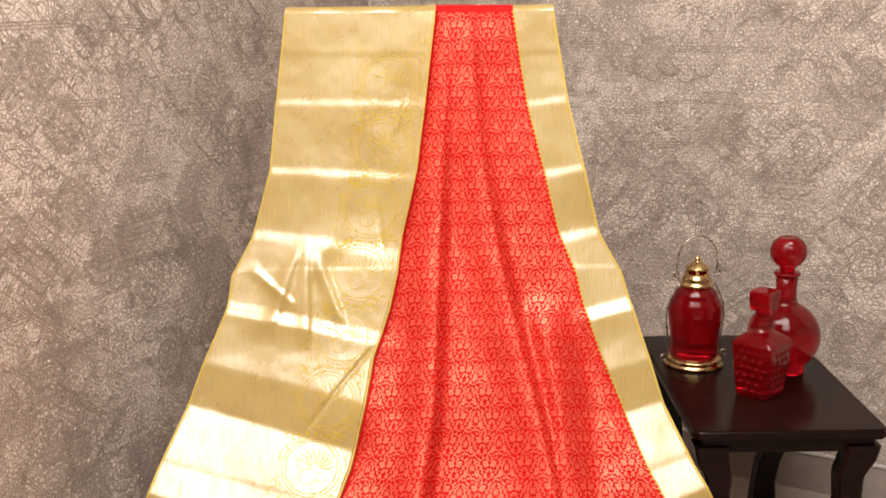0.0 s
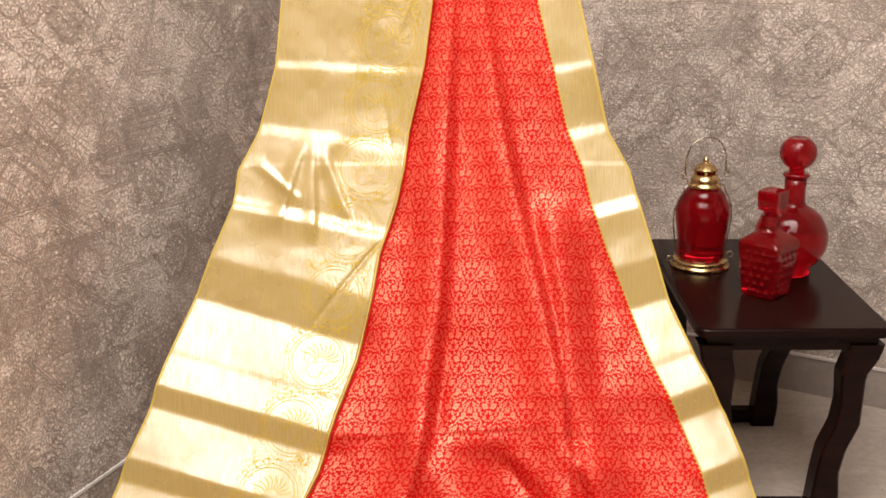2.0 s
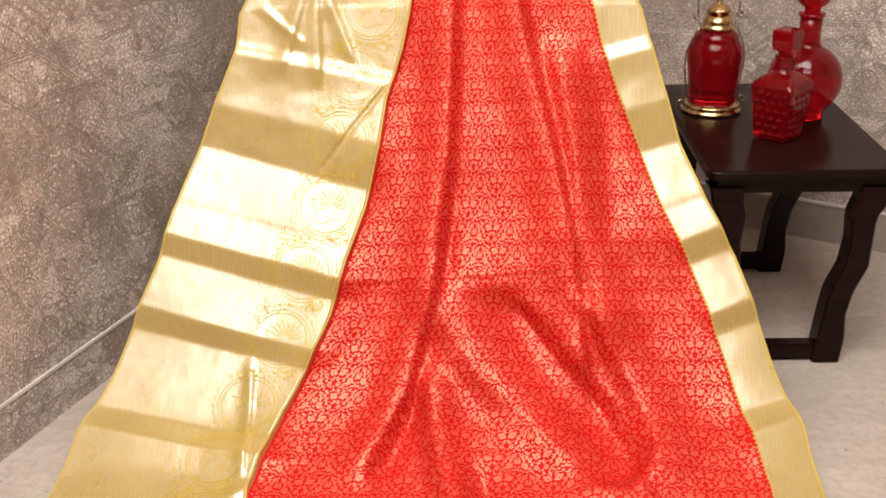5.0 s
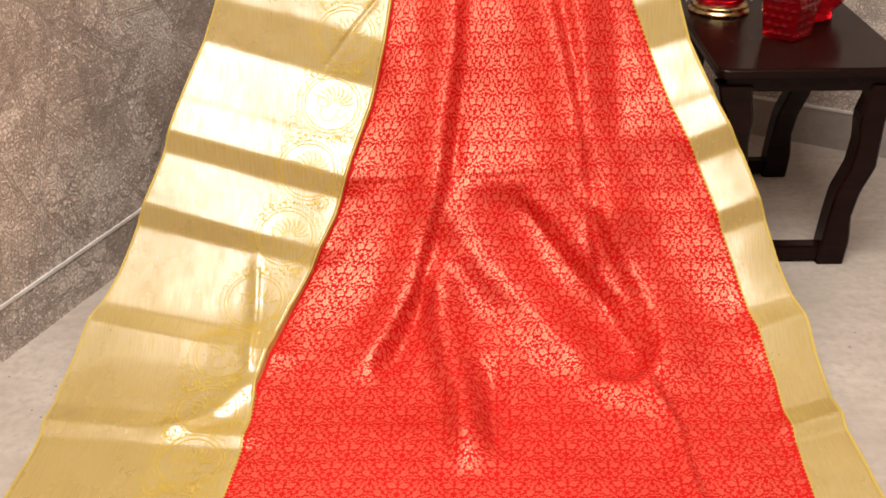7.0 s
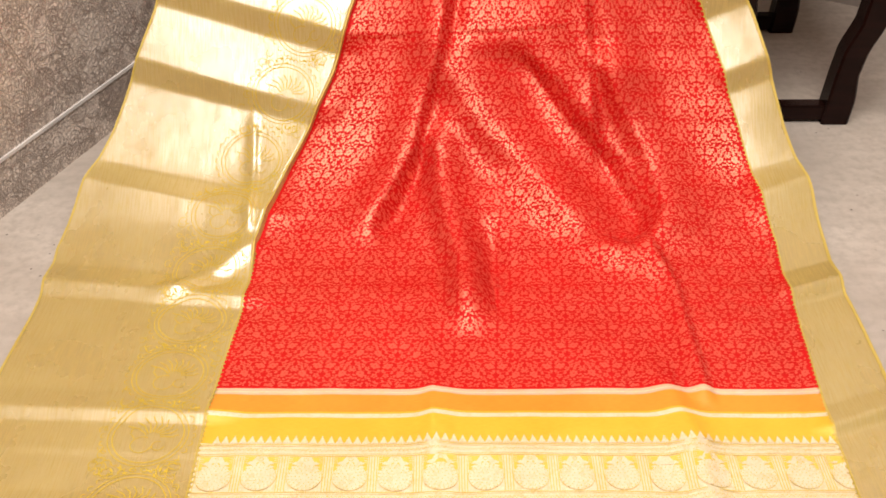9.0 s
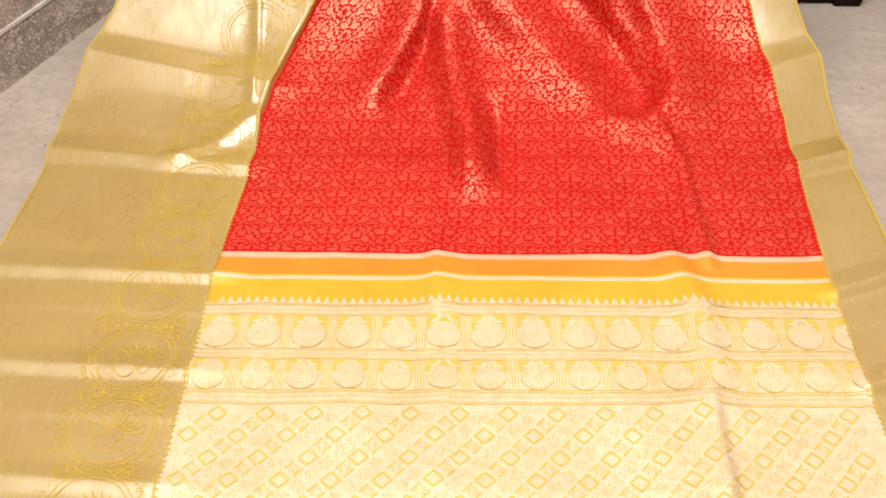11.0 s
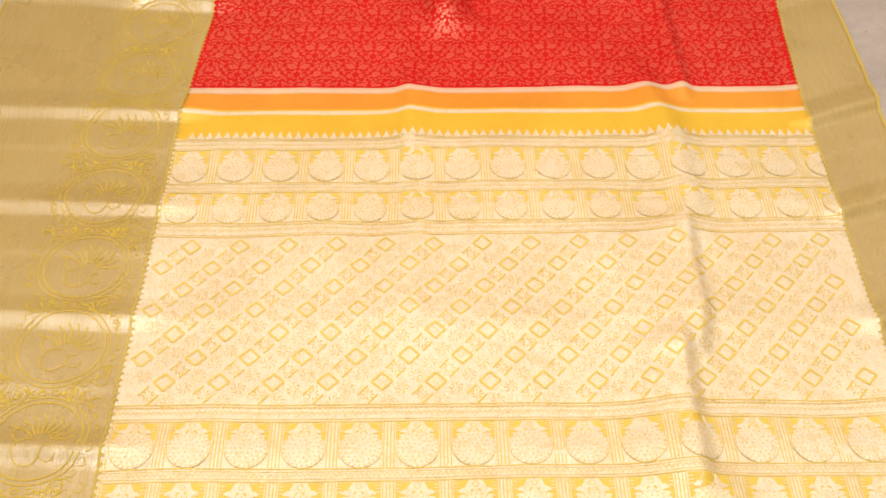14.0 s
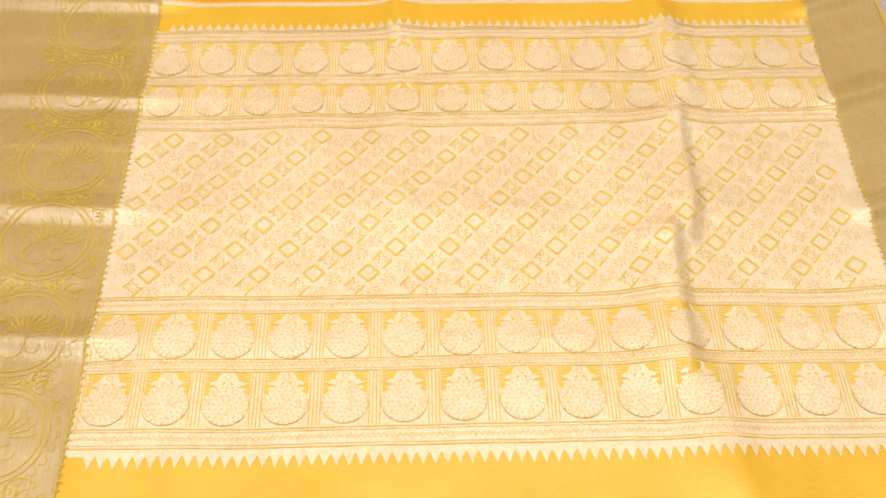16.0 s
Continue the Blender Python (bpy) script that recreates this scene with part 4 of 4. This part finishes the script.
def rounded_slab(x0, y0, x1, y1, z0, z1, r, bevel):
    bm = bmesh.new()
    ring = []
    for cx, cy, a0 in ((x1 - r, y1 - r, 0), (x0 + r, y1 - r, 90), (x0 + r, y0 + r, 180), (x1 - r, y0 + r, 270)):
        for k in range(7):
            a = radians(a0 + 15 * k)
            ring.append(bm.verts.new((cx + r * math.cos(a), cy + r * math.sin(a), z0)))
    face = bm.faces.new(ring)
    up = bmesh.ops.extrude_face_region(bm, geom=[face])["geom"]
    bmesh.ops.translate(bm, verts=[v for v in up if isinstance(v, bmesh.types.BMVert)], vec=(0, 0, z1 - z0))
    rim = [e for e in bm.edges if abs(e.verts[0].co.z - e.verts[1].co.z) < 1e-6]
    bmesh.ops.bevel(bm, geom=rim, offset=bevel, segments=3, affect="EDGES")
    return bm


def curved_leg(x_foot, x_top, y0, y1, side):
    """A wavy sabre leg: an S-shaped outline in the x-z plane with soft edges."""
    mid = [(0.000, 0.0), (0.05, 0.004), (0.10, 0.004), (0.15, 0.011), (0.20, 0.030), (0.25, 0.033), (0.30, 0.031), (0.335, 0.046), (0.362, 0.050)]
    wid = [0.052, 0.053, 0.044, 0.046, 0.047, 0.042, 0.047, 0.058, 0.062]
    bm = bmesh.new()
    zs = np.linspace(0, 0.362, 26)
    rings = []
    for z in zs:
        m = x_foot + side * np.interp(z, [p[0] for p in mid], [p[1] for p in mid]) * (x_top - x_foot) * side / 0.050
        w = np.interp(z, [p[0] for p in mid], wid) / 2
        c = 0.004
        pts = [(-w, y0 + c), (-w + c, y0), (w - c, y0), (w, y0 + c), (w, y1 - c), (w - c, y1), (-w + c, y1), (-w, y1 - c)]
        rings.append([bm.verts.new((m + dx, yy, z)) for dx, yy in pts])
    for p, q in zip(rings[:-1], rings[1:]):
        for k in range(8):
            bm.faces.new((p[k], p[(k + 1) % 8], q[(k + 1) % 8], q[k]))
    bm.faces.new(rings[0][::-1]), bm.faces.new(rings[-1])
    return bm


table = tagged(new("side_table"), "dark-stained wooden side table with wavy curved legs", "table")
part("tabletop", rounded_slab(TX0, TY0, TX1, TY1, TZ - 0.020, TZ, 0.022, 0.005), WOOD, table, smooth=False)
bm = bmesh.new()
box(bm, (TX0 + 0.022, TY0 + 0.018, TZ - 0.048), (TX1 - 0.022, TY0 + 0.036, TZ - 0.0205), 0.002)
box(bm, (TX0 + 0.022, TY1 - 0.036, TZ - 0.048), (TX1 - 0.022, TY1 - 0.018, TZ - 0.0205), 0.002)
box(bm, (TX0 + 0.022, TY0 + 0.037, TZ - 0.048), (TX0 + 0.040, TY1 - 0.037, TZ - 0.0205), 0.002)
box(bm, (TX1 - 0.040, TY0 + 0.037, TZ - 0.048), (TX1 - 0.022, TY1 - 0.037, TZ - 0.0205), 0.002)
part("apron", bm, WOOD, table)
for y0, y1 in ((2.246, 2.292), (2.650, 2.695)):
    part("leg", curved_leg(1.619, 1.672, y0, y1, 1), WOOD, table)
    part("leg", curved_leg(1.440, 1.398, y0, y1, -1), WOOD, table)
    bm = bmesh.new()
    box(bm, (1.462, y0 + 0.008, 0.004), (1.600, y1 - 0.008, 0.036), 0.003)
    part("stretcher", bm, WOOD, table)

# ---------------------------------------------------------------- red glass on the table
def lift_z(outline):
    """Taller glass, lower brass."""
    return [(r, z * 1.12 if z <= 0.1671 else 0.1872 + (z - 0.1671) * 0.78) for r, z in outline]


lantern = tagged(new("lantern"), "red glass lantern with brass cap and wire handle, on the table", "lantern")
lantern.location, lantern.scale = (1.441, 2.604, TZ), (0.95, 0.95, 0.91)
L = lantern
part("base_plate", lathe([(0.0, 0.0), (0.060, 0.0), (0.064, 0.003), (0.064, 0.006), (0.060, 0.009), (0.058, 0.013), (0.061, 0.016), (0.057, 0.020), (0.0, 0.020)], 48), BRASS, L, "brass base with a beaded rim", True)
part("globe", lathe(lift_z([(0.0, 0.0180), (0.050, 0.0180), (0.052, 0.026), (0.0515, 0.045), (0.0525, 0.065), (0.0555, 0.085), (0.0585, 0.105), (0.0590, 0.118), (0.0570, 0.132), (0.0505, 0.142),
                      (0.047, 0.147), (0.0475, 0.151), (0.0445, 0.156), (0.0375, 0.162), (0.033, 0.167), (0.0, 0.167)]), 56), GLASS_DEEP, L, "deep red blown-glass globe", True)
part("collar", lathe(lift_z([(0.0, 0.1671), (0.034, 0.1671), (0.036, 0.171), (0.034, 0.176), (0.030, 0.180), (0.030, 0.186), (0.0315, 0.189), (0.028, 0.193), (0.0265, 0.205), (0.0, 0.205)]), 40), BRASS, L, "stepped brass collar", True)
bm = bmesh.new()
part("vent", lathe(lift_z([(0.0, 0.2051), (0.0215, 0.2051), (0.0215, 0.2160), (0.0, 0.2160)]), 32), GLASS_DEEP, L, "red glass chimney between the brass", True)
for k in range(6):
    a = radians(60 * k + 20)
    bm = bmesh.new()
    box(bm, (-0.003, -0.0012, 0.2150), (0.003, 0.0012, 0.2275), 0.0004)
    bmesh.ops.rotate(bm, verts=bm.verts, matrix=Matrix.Rotation(a + math.pi / 2, 3, "Z"))
    bmesh.ops.translate(bm, verts=bm.verts, vec=(0.0235 * math.cos(a), 0.0235 * math.sin(a), 0))
    part("prong", bm, BRASS, L)
part("cap", lathe(lift_z([(0.0255, 0.2162), (0.0265, 0.2185), (0.024, 0.222), (0.019, 0.230), (0.012, 0.236), (0.007, 0.239), (0.005, 0.2425), (0.0075, 0.246), (0.0065, 0.250), (0.003, 0.2525), (0.0035, 0.255), (0.0, 0.258)]), 36,
              wob=lambda a, z: 1 + 0.03 * math.cos(10 * a) * (z < 0.238)), BRASS, L, "fluted brass dome with a small knob", True)
HA = radians(12)
ux, uy = math.cos(HA), math.sin(HA)


def arch(pts):
    return [(p * ux, p * uy, z) for p, z in pts]


part("handle", tube(arch([(-0.046, 0.222), (-0.047, 0.236), (-0.046, 0.252), (-0.042, 0.270), (-0.034, 0.285), (-0.022, 0.296), (-0.008, 0.301), (0.008, 0.301), (0.022, 0.296), (0.034, 0.285), (0.042, 0.270), (0.046, 0.252), (0.047, 0.236), (0.046, 0.222)]), 0.0016), STEEL, L, "thin arched wire handle", True)
for sd in (-1, 1):
    part("side_wire", tube(arch([(sd * 0.031, 0.190), (sd * 0.040, 0.192), (sd * 0.047, 0.186), (sd * 0.050, 0.175), (sd * 0.058, 0.160), (sd * 0.0655, 0.140), (sd * 0.0680, 0.115), (sd * 0.0650, 0.085), (sd * 0.0610, 0.060), (sd * 0.0605, 0.035), (sd * 0.062, 0.014)]), 0.0015), STEEL, L, "bent guard wire", True)
    part("link", tube(arch([(sd * 0.046, 0.224), (sd * 0.052, 0.220), (sd * 0.050, 0.212), (sd * 0.044, 0.210), (sd * 0.040, 0.200), (sd * 0.034, 0.192)]), 0.0013), STEEL, L, "small wire link", True)
    ring = [(sd * 0.049 + 0.006 * math.cos(t), 0.216 + 0.006 * math.sin(t)) for t in np.linspace(0, 2 * math.pi, 12, endpoint=False)]
    part("loop", tube(arch(ring), 0.0016, closed=True), STEEL, L, "coiled wire loop", True)
    ring = [(sd * 0.071 + 0.007 * math.cos(t), 0.022 + 0.007 * math.sin(t)) for t in np.linspace(0, 2 * math.pi, 14, endpoint=False)]
    part("loop", tube(arch(ring), 0.0015, closed=True), STEEL, L, "wire loop at the foot", True)


def knurl(a, z, n=22, pitch=0.0058, deep=0.030):
    p, q = a * n / 2 + z / pitch * math.pi / 2, a * n / 2 - z / pitch * math.pi / 2
    return 1 - deep + deep * 2 * abs(math.cos(p) * math.cos(q))


def ball(cz, r, n, lo=-1.0, hi=1.0):
    return [(r * math.sqrt(max(0, 1 - t * t)), cz + r * t) for t in np.sin(np.linspace(math.asin(lo), math.asin(hi), n))]


decanter = tagged(new("decanter"), "round red glass decanter with a long neck and ball stopper", "bottle")
decanter.location, decanter.scale = (1.612, 2.556, TZ), (0.97, 0.97, 0.955)
part("flask", lathe([(0.0, 0.0), (0.040, 0.0), (0.046, 0.004)] + ball(0.080, 0.0755, 26, -0.80, 0.93) + [(0.0235, 0.156), (0.0225, 0.165), (0.0215, 0.185), (0.0225, 0.212), (0.0, 0.212)], 64,
                    wob=lambda a, z: knurl(a, z, 40, 0.0062, 0.006) if 0.03 < z < 0.125 else 1), GLASS, decanter, "round-bellied red glass flask", True)
part("lip", lathe([(0.0, 0.2121), (0.0245, 0.2121), (0.0270, 0.2150), (0.0270, 0.2185), (0.0240, 0.2210), (0.0, 0.2210)], 40), GLASS, decanter, "flared glass lip", True)
part("stopper", lathe([(0.0, 0.2211), (0.0150, 0.2211), (0.0165, 0.230)] + ball(0.2640, 0.0365, 30, -0.88, 0.86) + [(0.0150, 0.2945), (0.0, 0.2950)], 72, wob=lambda a, z: knurl(a, z, 26, 0.0058, 0.04) if 0.236 < z < 0.290 else 1), GLASS, decanter,
     "diamond-cut red glass ball stopper", True)


def square_ring(bm, half, z, soft):
    pts = []
    for sx, sy, a0 in ((1, 1, 0), (-1, 1, 90), (-1, -1, 180), (1, -1, 270)):
        for k in range(4):
            a = radians(a0 + 30 * k)
            pts.append(bm.verts.new((sx * (half - soft) + soft * math.cos(a), sy * (half - soft) + soft * math.sin(a), z)))
    return pts


def loft(levels):
    bm = bmesh.new()
    rings = [square_ring(bm, *lv) for lv in levels]
    for p, q in zip(rings[:-1], rings[1:]):
        for k in range(len(p)):
            bm.faces.new((p[k], p[(k + 1) % len(p)], q[(k + 1) % len(p)], q[k]))
    bm.faces.new(rings[0][::-1]), bm.faces.new(rings[-1])
    return bm


flask = tagged(new("square_bottle"), "square red glass bottle with raised lozenges and cube stopper", "bottle")
flask.location, flask.rotation_euler = (1.530, 2.425, TZ), (0, 0, radians(46))
bm = loft([(0.030, 0.0, 0.010), (0.0345, 0.004, 0.008), (0.0385, 0.050, 0.006), (0.0425, 0.098, 0.005), (0.0430, 0.106, 0.006), (0.0400, 0.113, 0.010), (0.0290, 0.123, 0.014), (0.0200, 0.129, 0.0155), (0.0165, 0.134, 0.016),
           (0.0165, 0.152, 0.016), (0.0190, 0.155, 0.018), (0.0190, 0.160, 0.018)])
bottle = part("bottle", bm, GLASS, flask, "square body covered in raised lozenges")
gem = mesh_of("lozenge", [(0, 0.0078, 0), (0, 0, 0.0072), (0, -0.0078, 0), (0, 0, -0.0072), (0.0046, 0, 0)], [(0, 1, 4), (1, 2, 4), (2, 3, 4), (3, 0, 4)], GLASS, smooth=False)
for face in range(4):
    turn = Matrix.Rotation(face * math.pi / 2, 4, "Z")
    for r in range(6):
        for c in range(4):
            z = 0.014 + 0.0155 * r
            half = 0.0345 + (z - 0.004) * 0.085
            u = (c - 1.5 + 0.5 * (r % 2) - 0.25) * 0.0165
            if abs(u) > half - 0.008:
                continue
            stone = part("lozenge", gem, None, bottle)
            stone.matrix_local = turn @ Matrix.Translation((half - 0.0004, u, z)) @ Matrix.Rotation(radians(4.9), 4, "Y")
bm = loft([(0.012, 0.1602, 0.010), (0.014, 0.168, 0.008), (0.0195, 0.171, 0.003), (0.0215, 0.190, 0.002), (0.0215, 0.206, 0.002), (0.0190, 0.209, 0.003)])
part("cube_stopper", bm, GLASS, flask, "faceted cube stopper")
